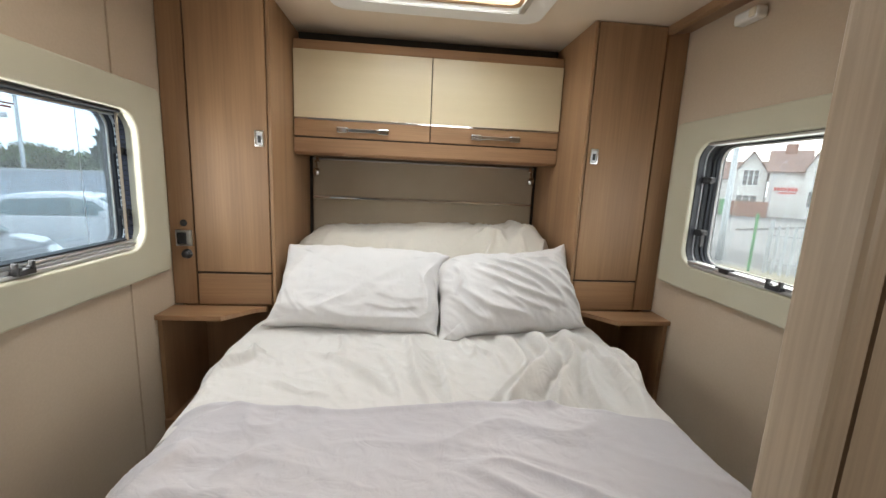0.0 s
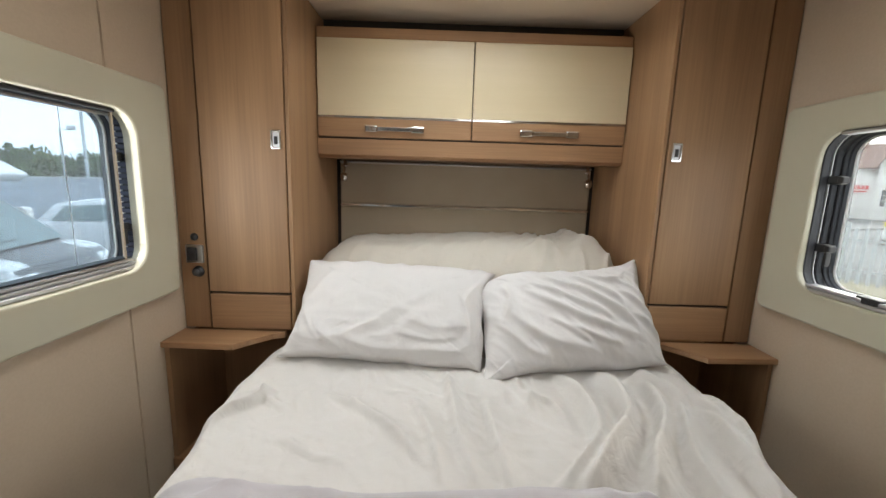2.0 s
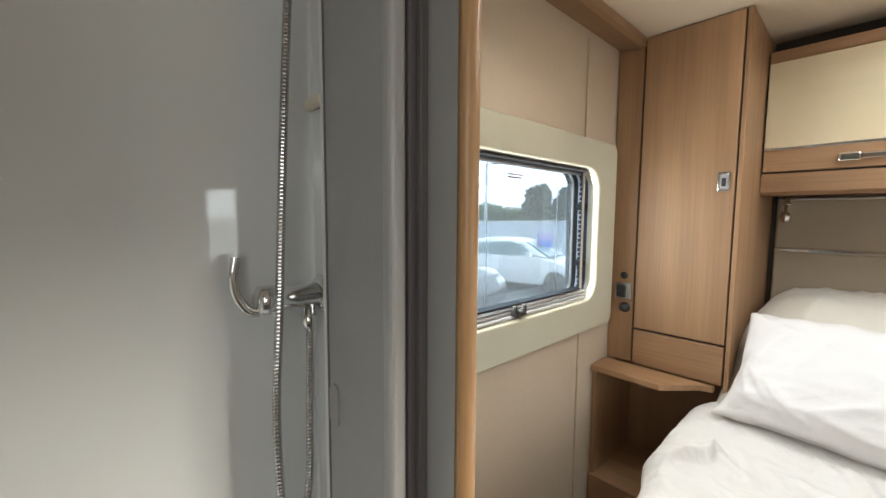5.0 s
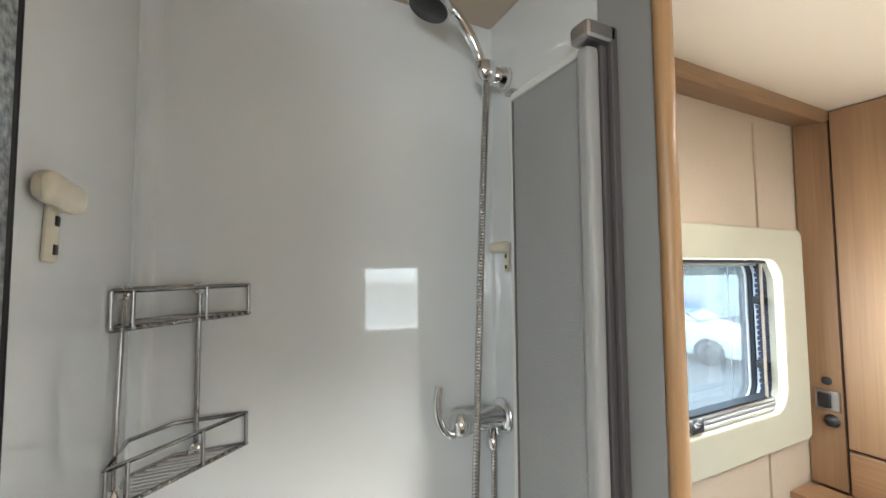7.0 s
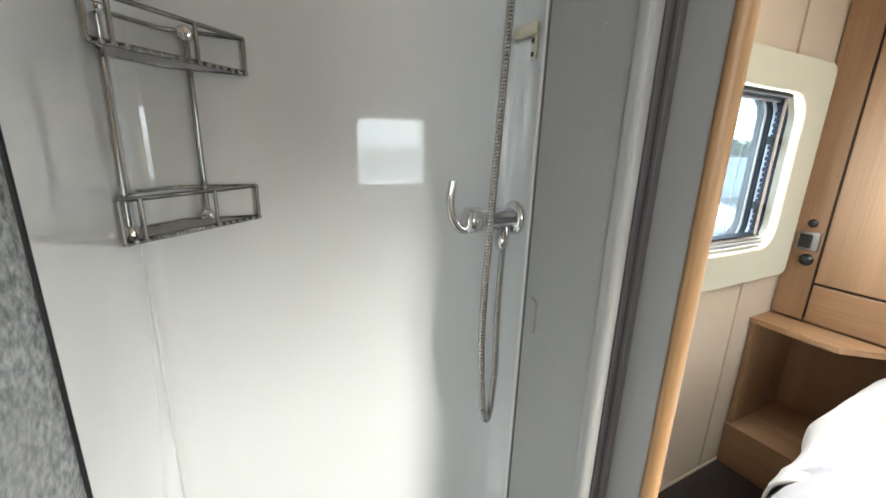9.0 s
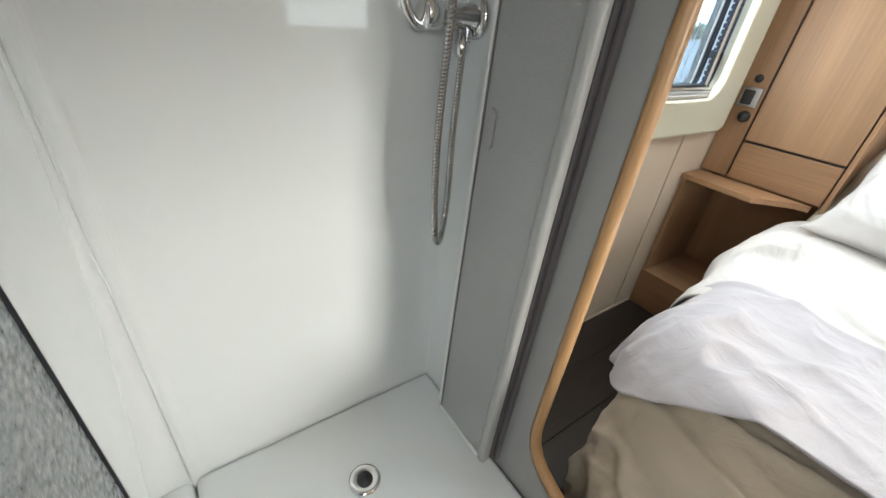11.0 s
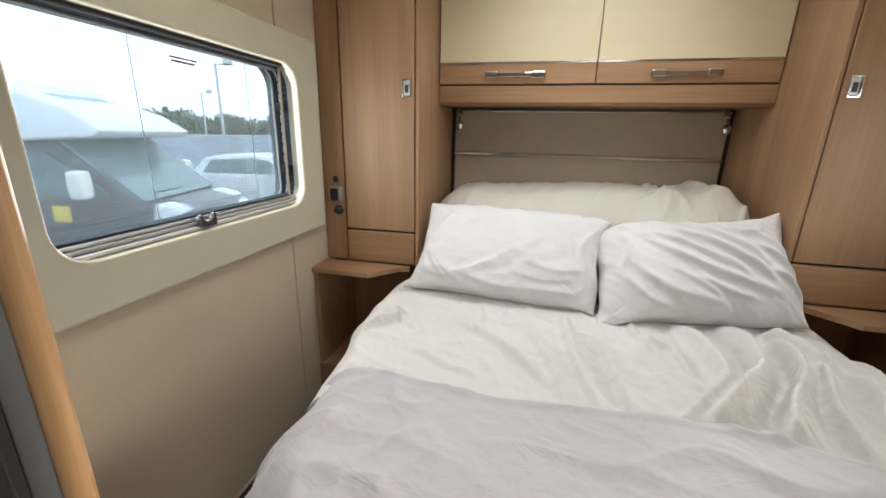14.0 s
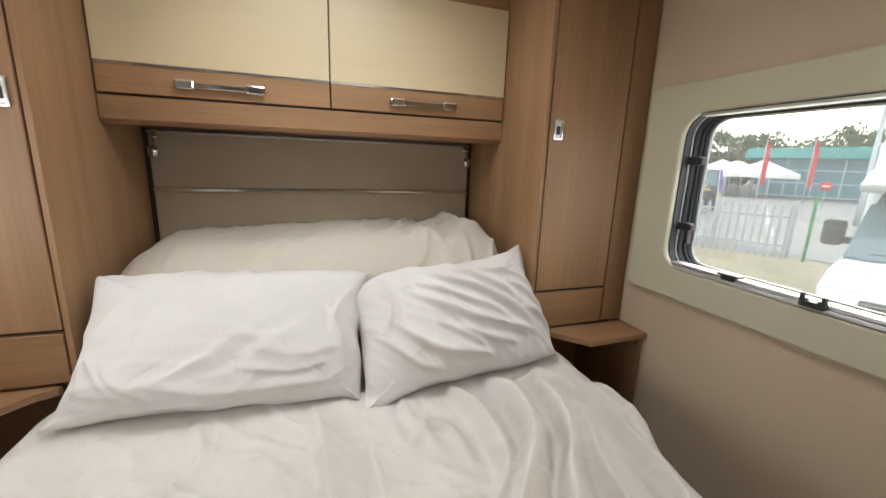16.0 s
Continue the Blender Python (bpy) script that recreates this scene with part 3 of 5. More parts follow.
# white sensor unit under the cornice
sensor = thing("wall_sensor", "small white plastic sensor unit high on the side wall", "sensor")
boxes("body", [(1.045, WX - 0.001, 1.40, 1.50, 1.805, 1.845)], WHITE_PLASTIC, sensor, 0.01, 3)
boxes("lens", [(1.04, 1.05, 1.405, 1.43, 1.81, 1.84)], IVORY, sensor, 0.004)


# ------------------------------------------------------------ bed
def folds(seed, count, xr, yr, angle, spread, length, width, height):
    """Random long creases: centre, direction, length, width, height and bend of each."""
    rnd = random.Random(seed)
    return [(rnd.uniform(*xr), rnd.uniform(*yr), radians(rnd.gauss(angle, spread)), rnd.uniform(*length), rnd.uniform(*width), rnd.uniform(*height) * rnd.choice((1, 1, -0.8)), rnd.uniform(-1.2, 1.2))
            for _ in range(count)]


def crease(sets, x, y):
    h = 0.0
    for cx, cy, a, ln, w, up, bend in sets:
        dx, dy = x - cx, y - cy
        along = dx * math.cos(a) + dy * math.sin(a)
        if abs(along) > 2.2 * ln:
            continue
        off = -dx * math.sin(a) + dy * math.cos(a) + bend * along * along
        if abs(off) > 4 * w:
            continue
        k = off / (w if off > 0 else w * 2.0)
        h += up * math.exp(-abs(k) ** 1.4 - (along / ln) ** 2)
    return 0.05 * math.tanh(h / 0.05)


def ridges(x, y, angle, length, gap, seed, width=0.3, sharp=1.5):
    """Wandering crests drawn out along one direction, as pulled cloth throws them."""
    c, s = math.cos(radians(angle)), math.sin(radians(angle))
    u, v = x * c + y * s, y * c - x * s
    v += 0.45 * gap * noise.noise((x * 5, y * 5, seed + 7.7))
    n = noise.noise((u / length, v / gap, seed))
    return max(0.0, 1 - abs(n) / width) ** sharp


def pleats(lines, x, y):
    """Folds drawn along bent lines; each is its points, width and height, steeper on one flank and dying out at both ends."""
    total = 0.0
    for pts, w, up in lines:
        reach = 3.2 * w
        if not (min(p[0] for p in pts) - reach < x < max(p[0] for p in pts) + reach and min(p[1] for p in pts) - reach < y < max(p[1] for p in pts) + reach):
            continue
        best, along, run, flank = 1e9, 0.0, 0.0, 1.0
        for (ax, ay), (bx, by) in zip(pts, pts[1:]):
            dx, dy = bx - ax, by - ay
            ln = math.hypot(dx, dy)
            k = max(0.0, min(1.0, ((x - ax) * dx + (y - ay) * dy) / (ln * ln)))
            d = math.hypot(x - ax - k * dx, y - ay - k * dy)
            if d < best:
                best, along, flank = d, run + k * ln, (x - ax) * dy - (y - ay) * dx
            run += ln
        k = best / (w * (0.6 if flank > 0 else 1.6))
        ends = min(1.0, along / (0.3 * run), (run - along) / (0.3 * run))
        total += up * math.exp(-k ** 1.6) * math.sin(max(0.0, ends) * math.pi / 2)
    return total


def bent(pts, steps=4):
    """A smooth line through a few points."""
    P = [Vector(p) for p in pts]
    P = [2 * P[0] - P[1]] + P + [2 * P[-1] - P[-2]]
    line = []
    for k in range(1, len(P) - 2):
        p0, p1, p2, p3 = P[k - 1:k + 3]
        for i in range(steps):
            t = i / steps
            line.append(0.5 * (2 * p1 + (p2 - p0) * t + (2 * p0 - 5 * p1 + 4 * p2 - p3) * t * t + (3 * p1 - p0 - 3 * p2 + p3) * t ** 3))
    return [(p.x, p.y) for p in line + [P[-2]]]


def smooth(a, b, x):
    k = max(0.0, min(1.0, (x - a) / (b - a)))
    return k * k * (3 - 2 * k)


def drape(name, parent, m, s0, s1, t0, t1, half, foot, top, rad, corner, wr, nx=110, ny=110, seed=0.0, lift=0.0, hem=None, fold_depth=0.014, spread=0.0, head=None):
    """A sheet laid over the bed: s across, t along; what reaches past the edge rounds over and hangs."""
    bm = bmesh.new()
    grid = []
    for j in range(ny + 1):
        row = []
        t = t0 + (t1 - t0) * j / ny
        for i in range(nx + 1):
            s = s0 + (s1 - s0) * i / nx
            tt = t + (hem(s) * (1 - j / ny) if hem else 0.0) + (head(s) * j / ny if head else 0.0)
            ax, ay = half - corner, foot + corner
            qx, qy = max(-ax, min(ax, s)), max(ay, tt)
            dx, dy = s - qx, tt - qy
            dist = math.hypot(dx, dy)
            flat = corner - rad
            if dist <= flat or dist < 1e-6:
                x, y, z, ux, uy, hang = s, tt, top, 0, 0, 0.0
            else:
                ux, uy = dx / dist, dy / dist
                over = dist - flat
                a = min(over / rad, math.pi / 2)
                out = flat + rad * math.sin(a)
                hang = rad * (1 - math.cos(a)) + max(0.0, over - rad * math.pi / 2)
                x, y, z = qx + ux * out, qy + uy * out, top - hang
            h = wr(s, tt) + lift
            k = min(1.0, hang / (rad * 1.6))
            fold = fold_depth * k * math.sin(15 * (s if abs(uy) > abs(ux) else tt) + 3 * noise.noise((s * 3, tt * 3, seed)))
            if spread:
                x *= 1 + spread * (1.25 if s > 0 else 0.95) * smooth(0.9, 1.55, tt)
                cap = 0.655 + max(0.0, 1.785 - tt) * 1.6     # tucked in between the wardrobes
                x = max(-cap, min(cap, x))
            row.append(bm.verts.new((x + ux * (h * k + fold), y + uy * (h * k + fold), z + h * (1 - k))))
        grid.append(row)
    for j in range(ny):
        for i in range(nx):
            bm.faces.new((grid[j][i], grid[j][i + 1], grid[j + 1][i + 1], grid[j + 1][i]))
    ob = finish(name, bm, m, parent, True)
    mod = ob.modifiers.new("cloth", "SOLIDIFY")
    mod.thickness, mod.offset = 0.006, -1
    return ob


LONG = folds(3, 30, (-0.05, 0.75), (1.0, 1.65), 102, 14, (0.10, 0.30), (0.008, 0.020), (0.010, 0.026))
DIAGONAL = folds(8, 40, (-0.75, 0.3), (0.98, 1.7), 138, 30, (0.06, 0.22), (0.007, 0.016), (0.007, 0.018))
EDGE_L = folds(5, 14, (-0.78, -0.5), (1.0, 1.8), 20, 30, (0.05, 0.12), (0.008, 0.014), (0.004, 0.012))
EDGE_R = folds(6, 14, (0.5, 0.78), (1.0, 1.8), 160, 30, (0.05, 0.12), (0.008, 0.014), (0.004, 0.012))
SHEET_FOLDS = LONG + DIAGONAL + EDGE_L + EDGE_R


def calmed(t):
    """The creases die down where the throw presses on the sheet."""
    return 0.25 + 0.75 * max(0.0, min(1.0, (t - 1.00) / 0.06))


SHEET_LINES = [(bent(pts), 0.82 * w, up) for pts, w, up in (
    (((-0.085, 1.60), (-0.068, 1.36), (-0.058, 1.20), (-0.015, 1.06)), 0.020, 0.020),
    (((0.022, 1.43), (0.031, 1.20), (0.050, 1.06)), 0.016, 0.013),
    (((0.250, 1.60), (0.282, 1.27), (0.200, 1.12), (0.085, 1.02)), 0.026, 0.030),
    (((0.360, 1.60), (0.370, 1.33), (0.270, 1.14), (0.145, 1.00)), 0.030, 0.040),
    (((0.480, 1.56), (0.450, 1.30), (0.355, 1.12), (0.318, 0.98)), 0.028, 0.036),
    (((0.546, 1.44), (0.462, 1.17), (0.465, 1.00)), 0.026, 0.026),
    (((-0.420, 1.44), (-0.250, 1.285), (-0.120, 1.12)), 0.018, 0.013),
    (((-0.620, 1.43), (-0.480, 1.32)), 0.016, 0.009),
    (((-0.490, 1.22), (-0.390, 1.16), (-0.300, 1.145)), 0.014, 0.006),
    (((0.100, 1.37), (0.193, 1.42), (0.225, 1.27)), 0.017, 0.010),
    (((0.427, 1.55), (0.530, 1.50), (0.560, 1.36)), 0.018, 0.020),
    (((-0.185, 1.44), (-0.126, 1.22), (-0.095, 1.06)), 0.018, 0.012),
    (((-0.670, 1.25), (-0.595, 1.335), (-0.550, 1.44)), 0.016, 0.016),
    (((0.595, 1.40), (0.592, 1.20), (0.585, 1.00)), 0.026, 0.024),
    (((0.130, 1.58), (0.120, 1.48), (0.160, 1.36)), 0.014, 0.013),
    (((0.660, 1.52), (0.690, 1.38), (0.660, 1.22)), 0.020, 0.018),
    (((-0.330, 1.60), (-0.300, 1.45), (-0.340, 1.34)), 0.016, 0.009))]


def sheet_wrinkles(s, t):
    pulled = smooth(-0.15, 0.3, s)
    patch = smooth(-0.25, 0.3, noise.noise((s * 2.7, t * 2.4, 17.0)))
    h = pulled * 0.013 * ridges(s, t, 96, 0.32, 0.10, 5.0, 0.3) * patch
    h += (1 - pulled) * (0.007 * ridges(s, t, 122, 0.40, 0.21, 3.0, 0.2, 1.6) + 0.006 * ridges(s, t, 140, 0.25, 0.12, 8.0, 0.26) * patch)
    h += 0.0022 * ridges(s, t, 104, 0.16, 0.05, 6.0, 0.3, 1.4) * (0.4 + patch)
    h += 0.34 * crease(SHEET_FOLDS, s, t) + 2.2 * pleats(SHEET_LINES, s, t)
    return 0.016 * noise.noise((s * 2.2, t * 2.0, 1.0)) + h * calmed(t) + 0.03 * max(0.0, t - 1.45)


THROW_FOLDS = folds(12, 16, (-0.8, 0.8), (0.55, 1.05), 170, 25, (0.10, 0.3), (0.008, 0.018), (0.003, 0.010)) + folds(13, 12, (-0.9, -0.45), (0.5, 0.85), 60, 35, (0.05, 0.14), (0.010, 0.022), (0.010, 0.026))


def throw_wrinkles(s, t):
    hem = 0.006 * math.exp(-((t - 1.022) / 0.010) ** 2)
    near = max(0.0, min(1.0, (t - 0.88) / 0.08))
    under = near * (0.7 * crease(SHEET_FOLDS, s, t) * calmed(t) + 0.012 * noise.noise((s * 2.2, t * 2.0, 1.0)))
    return under + 0.008 * noise.noise((s * 2.3, t * 3.0, 9.0)) + 0.6 * crease(THROW_FOLDS, s, t) + 0.012 * ridges(s, t, 164, 0.5, 0.16, 21.0, 0.25) * smooth(-0.4, 0.2, s) + 0.016 * ridges(s, t, 48, 0.2, 0.12, 23.0) * smooth(-0.25, -0.5, s) + 0.0012 * ridges(s, t, 150, 0.1, 0.045, 25.0) + hem


COVER_FOLDS = folds(21, 30, (-0.75, 0.75), (0.15, 0.6), 175, 22, (0.08, 0.24), (0.012, 0.026), (0.010, 0.028))


def cover_wrinkles(s, t):
    return 0.008 * noise.noise((s * 2.3, t * 3.0, 19.0)) + 0.6 * crease(COVER_FOLDS, s, t) + 0.020 * ridges(s, t, 172, 0.34, 0.13, 31.0, 0.28, 1.5) * smooth(0.75, 0.58, t) + 0.004 * ridges(s, t, 160, 0.12, 0.045, 33.0)


bed = thing("bed", "double bed with rumpled white linen and a pale lilac throw", "bed")
boxes("base", [(-0.56, 0.56, 0.80, 2.38, 0.0, 0.34)], WOOD_X, bed, 0.01)
boxes("mattress", [(-0.62, 0.62, 0.70, 2.38, 0.345, 0.53)], VALANCE, bed, 0.04, 3)
drape("mattress_cover", bed, VALANCE, -1.16, 1.16, 0.07, 0.96, 0.668, 0.555, 0.556, 0.15, 0.24, cover_wrinkles, 200, 130, 3.0)
drape("duvet", bed, LINEN, -1.06, 1.06, 0.97, 2.34, 0.70, 0.60, 0.578, 0.085, 0.12, sheet_wrinkles, 430, 330, fold_depth=0.010, spread=0.10)
drape("throw", bed, BLANKET, -0.87, 0.84, 0.615, 1.035, 0.672, 0.56, 0.602, 0.10, 0.20, throw_wrinkles, 260, 130, 6.0, 0.010,
      hem=lambda s: -0.045 * math.exp(-((s + 0.62) / 0.15) ** 2) + 0.03 * math.exp(-((s + 0.42) / 0.1) ** 2) + 0.30 * (max(0.0, -s - 0.62) / 0.25) ** 2 + 0.02 * math.sin(s * 5.0 + 2.2) + 0.010 * math.sin(s * 17), fold_depth=0.012,
      head=lambda s: -0.065 * smooth(0.15, 0.6, s) + 0.006 * math.sin(s * 7.0))


def cushion(name, w, h, t, wr, m, ear=0.05, nu=210, nv=140, flare=()):
    """A stuffed pillow lying flat about the origin, with soft sides, drawn-out corners and creases."""
    bm = bmesh.new()
    rows = {}
    for sgn in (1, -1):
        for j in range(nv + 1):
            for i in range(nu + 1):
                u, v = math.sin(math.pi / 2 * (-1 + 2 * i / nu)), math.sin(math.pi / 2 * (-1 + 2 * j / nv))
                if sgn < 0 and (i in (0, nu) or j in (0, nv)):
                    rows[sgn, i, j] = rows[1, i, j]
                    continue
                full = ((1 - u * u) * (1 - v * v)) ** 0.42
                cut = 0.045 * abs(u * v) ** 5
                bx = 1 - ear * (1 - v * v) * abs(u) ** 4 - cut
                by = 1 - ear * (1 - u * u) * abs(v) ** 4 - cut
                x, y = u * bx * w / 2, v * by * h / 2
                for fu, fv, fx, fy in flare:
                    k = max(0.0, 1 - math.hypot(u - fu, v - fv) / 0.55) ** 1.5
                    x, y = x + fx * k, y + fy * k
                z = sgn * full * t / 2
                gather = 0.007 * (1 - full) * math.sin(46 * (x if abs(v) > abs(u) else y) + 5 * noise.noise((x * 6, y * 6, 0)))
                z += (wr(x, y) * min(1.0, full * 1.6) + gather) * (1 if sgn > 0 else 0.4)
                rim = 0.02 * max(0.0, 1 - full * 2.5) * noise.noise((x * 9, y * 9, 2.0))
                rows[sgn, i, j] = bm.verts.new((x + rim, y + rim, z + rim))
    for sgn in (1, -1):
        for j in range(nv):
            for i in range(nu):
                f = [rows[sgn, i, j], rows[sgn, i + 1, j], rows[sgn, i + 1, j + 1], rows[sgn, i, j + 1]]
                bm.faces.new(f if sgn > 0 else f[::-1])
    return finish(name, bm, m, None, True)


CALM = folds(31, 22, (-0.36, 0.36), (-0.22, 0.0), 12, 24, (0.06, 0.18), (0.008, 0.018), (0.006, 0.016)) + folds(32, 14, (-0.38, -0.2), (-0.22, 0.1), 60, 30, (0.04, 0.10), (0.008, 0.014), (0.005, 0.012))
CREASED = (folds(41, 46, (-0.26, 0.28), (-0.20, 0.20), -48, 14, (0.06, 0.17), (0.006, 0.012), (0.012, 0.026))
           + folds(42, 12, (0.1, 0.33), (-0.2, 0.2), -75, 25, (0.04, 0.10), (0.006, 0.012), (0.010, 0.02)))


CALM_LINES = [(bent(pts), w, up) for pts, w, up in (
    (((-0.31, -0.02), (-0.26, -0.10), (-0.20, -0.165)), 0.014, 0.014),
    (((-0.34, -0.10), (-0.28, -0.135), (-0.18, -0.15)), 0.013, 0.013),
    (((-0.19, -0.12), (-0.04, -0.155), (0.14, -0.15), (0.30, -0.14)), 0.014, 0.012),
    (((-0.02, -0.06), (-0.10, -0.10), (-0.16, -0.13)), 0.013, 0.012),
    (((0.24, 0.07), (0.28, -0.03), (0.29, -0.12)), 0.016, 0.012),
    (((0.33, 0.14), (0.27, 0.05), (0.25, -0.04)), 0.013, 0.009),
    (((-0.22, 0.13), (-0.28, 0.04), (-0.30, -0.05)), 0.018, 0.008),
    (((0.02, -0.10), (0.16, -0.115), (0.26, -0.09)), 0.012, 0.009),
    (((-0.10, 0.14), (-0.17, 0.05), (-0.20, -0.03)), 0.018, 0.006),
    (((-0.30, 0.03), (-0.315, -0.05), (-0.29, -0.13)), 0.012, 0.016),
    (((-0.26, -0.06), (-0.22, -0.12), (-0.14, -0.165)), 0.011, 0.013),
    (((0.05, -0.05), (0.18, -0.075), (0.30, -0.05)), 0.016, 0.008),
    (((0.31, 0.05), (0.325, -0.03), (0.31, -0.11)), 0.011, 0.014))]
CREASE_LINES = [(bent(pts), w, up) for pts, w, up in (
    (((-0.17, 0.09), (-0.05, 0.00), (0.08, -0.065), (0.25, -0.125)), 0.014, 0.022),
    (((-0.15, 0.115), (0.01, 0.025), (0.14, -0.06)), 0.012, 0.020),
    (((-0.09, 0.135), (0.06, 0.05), (0.18, -0.05), (0.21, -0.12)), 0.014, 0.025),
    (((0.00, 0.135), (0.11, 0.065), (0.19, -0.01)), 0.013, 0.023),
    (((-0.22, 0.00), (-0.12, -0.105), (0.07, -0.155)), 0.014, 0.019),
    (((-0.28, -0.02), (-0.18, -0.13), (-0.10, -0.165)), 0.013, 0.015),
    (((0.18, 0.07), (0.26, 0.00), (0.30, -0.06)), 0.013, 0.022),
    (((0.20, -0.02), (0.27, -0.08), (0.30, -0.13)), 0.012, 0.019),
    (((0.14, 0.12), (0.23, 0.085), (0.29, 0.03)), 0.013, 0.019),
    (((-0.24, 0.12), (-0.22, 0.05), (-0.25, -0.04)), 0.013, 0.014),
    (((-0.04, -0.06), (0.05, -0.105), (0.16, -0.14)), 0.010, 0.014),
    (((-0.10, -0.03), (-0.02, -0.09), (0.04, -0.13)), 0.010, 0.012),
    (((0.08, 0.14), (0.17, 0.11), (0.25, 0.15)), 0.014, 0.015))]


def calm(x, y):
    return 0.014 * noise.noise((x * 3.5, y * 4.5, 4.0)) + 0.3 * crease(CALM, x, y) + pleats(CALM_LINES, x, y) + 0.004 * ridges(x, y, 20, 0.2, 0.07, 41.0) * smooth(0.1, -0.15, y) + 0.0012 * noise.noise((x * 25, y * 25, 0))


def creased(x, y):
    return 0.016 * noise.noise((x * 4, y * 4, 6.0)) + 0.22 * crease(CREASED, x, y) + 1.2 * pleats(CREASE_LINES, x, y) + 0.004 * ridges(x, y, -45, 0.2, 0.05, 42.0) + 0.0012 * noise.noise((x * 25, y * 25, 0))


pl = tagged(cushion("pillow", 0.70, 0.385, 0.215, calm, PILLOWCASE, 0.05, flare=((1, 1, 0.055, 0.012), (-1, -1, -0.045, -0.012), (-1, 1, -0.01, -0.005), (1, -1, 0.0, -0.012))), "white cotton pillow propped on the bed", "pillow", "pillows on the bed")
pl.matrix_world = pose(-0.290, 1.735, 0.742, 52, 2, -2)
pr = tagged(cushion("pillow", 0.655, 0.40, 0.22, creased, PILLOWCASE, 0.07, flare=((1, 1, 0.04, 0.05), (-1, -1, -0.025, -0.035), (1, -1, 0.0, 0.0), (-1, 1, 0.05, -0.02))), "white cotton pillow with deep diagonal creases on the bed", "pillow", "pillows on the bed")
pr.matrix_world = pose(0.350, 1.725, 0.735, 48, -3, 4)

# wide sheet-covered cushion that leans on the headboard
HEAP = folds(51, 16, (0.2, 0.68), (1.9, 2.3), 60, 20, (0.08, 0.2), (0.010, 0.02), (0.006, 0.014)) + folds(52, 20, (-0.65, 0.2), (1.9, 2.3), 75, 25, (0.06, 0.18), (0.010, 0.018), (0.003, 0.008))
bm = bmesh.new()
NU, NV = 220, 110
grid = []
for j in range(NV + 1):
    v = j / NV
    row = []
    for i in range(NU + 1):
        u = math.sin(math.pi / 2 * (-1 + 2 * i / NU))
        x, y = u * 0.695, 1.66 + 0.71 * v
        side = max(0.0, 1 - abs(u) ** 11) ** 0.5
        rise = min(1.0, max(0.0, (y - 1.70) / 0.36))
        rise = math.sin(rise * math.pi / 2) ** 1.2
        peak = 0.05 * math.exp(-((x - 0.56) / 0.10) ** 2) * rise
        sag = 0.012 * math.sin(x * 6 + 1)
        z = 0.56 + (0.395 + sag) * side * rise + peak * side + (0.8 * crease(HEAP, x, y) + 0.018 * ridges(x, y, 62, 0.28, 0.10, 51.0, 0.26, 1.7) * (0.4 + smooth(0.1, 0.4, x))) * side + 0.012 * noise.noise((x * 3, y * 3, 3)) * side
        row.append(bm.verts.new((x, y, z)))
    grid.append(row)
for j in range(NV):
    for i in range(NU):
        bm.faces.new((grid[j][i], grid[j][i + 1], grid[j + 1][i + 1], grid[j + 1][i]))
floor_row = [bm.verts.new((v.co.x, 2.372, 0.56)) for v in grid[-1]]
for i in range(NU):
    bm.faces.new((grid[-1][i], grid[-1][i + 1], floor_row[i + 1], floor_row[i]))
tagged(finish("bolster", bm, FITTED, None, True), "wide white sheet-covered cushion against the headboard", "cushion", "pillows on the bed")

# ------------------------------------------------------------ washroom: shower cubicle
SH_X, SH_L, SCREEN = -1.086, -0.122, -0.105      # back wall, left rear corner and screen of the shower
bm = bmesh.new()
prof = [(-0.695, SCREEN)]
for k in range(9):      # left rear corner
    a = radians(270 - 90 * k / 8)
    prof.append((SH_X + 0.03 + 0.03 * math.cos(a), SH_L + 0.03 + 0.03 * math.sin(a)))
for k in range(4):      # tight right rear corner
    a = radians(180 - 90 * k / 3)
    prof.append((SH_X + 0.008 + 0.008 * math.cos(a), PART0 - 0.004 - 0.008 + 0.008 * math.sin(a)))
prof.append((-0.79, PART0 - 0.004))
lo = [bm.verts.new((x, y, 0.09)) for x, y in prof]
hi = [bm.verts.new((x, y, CEIL - 0.001)) for x, y in prof]
for k in range(len(prof) - 1):
    bm.faces.new((lo[k], lo[k + 1], hi[k + 1], hi[k]))
sh = finish("wall_shower", bm, SHOWER, None, False)
sol = sh.modifiers.new("shell", "SOLIDIFY")
sol.thickness, sol.offset = 0.003, 0
structure(sh, "glossy white moulded shower wall lining", "wall")
structure(boxes("wall_washroom", [(-WX, -0.70, SH_L - 0.04, SH_L - 0.0035, 0, CEIL)], SHOWER_EDGE), "pale grey side wall of the shower cubicle", "wall")

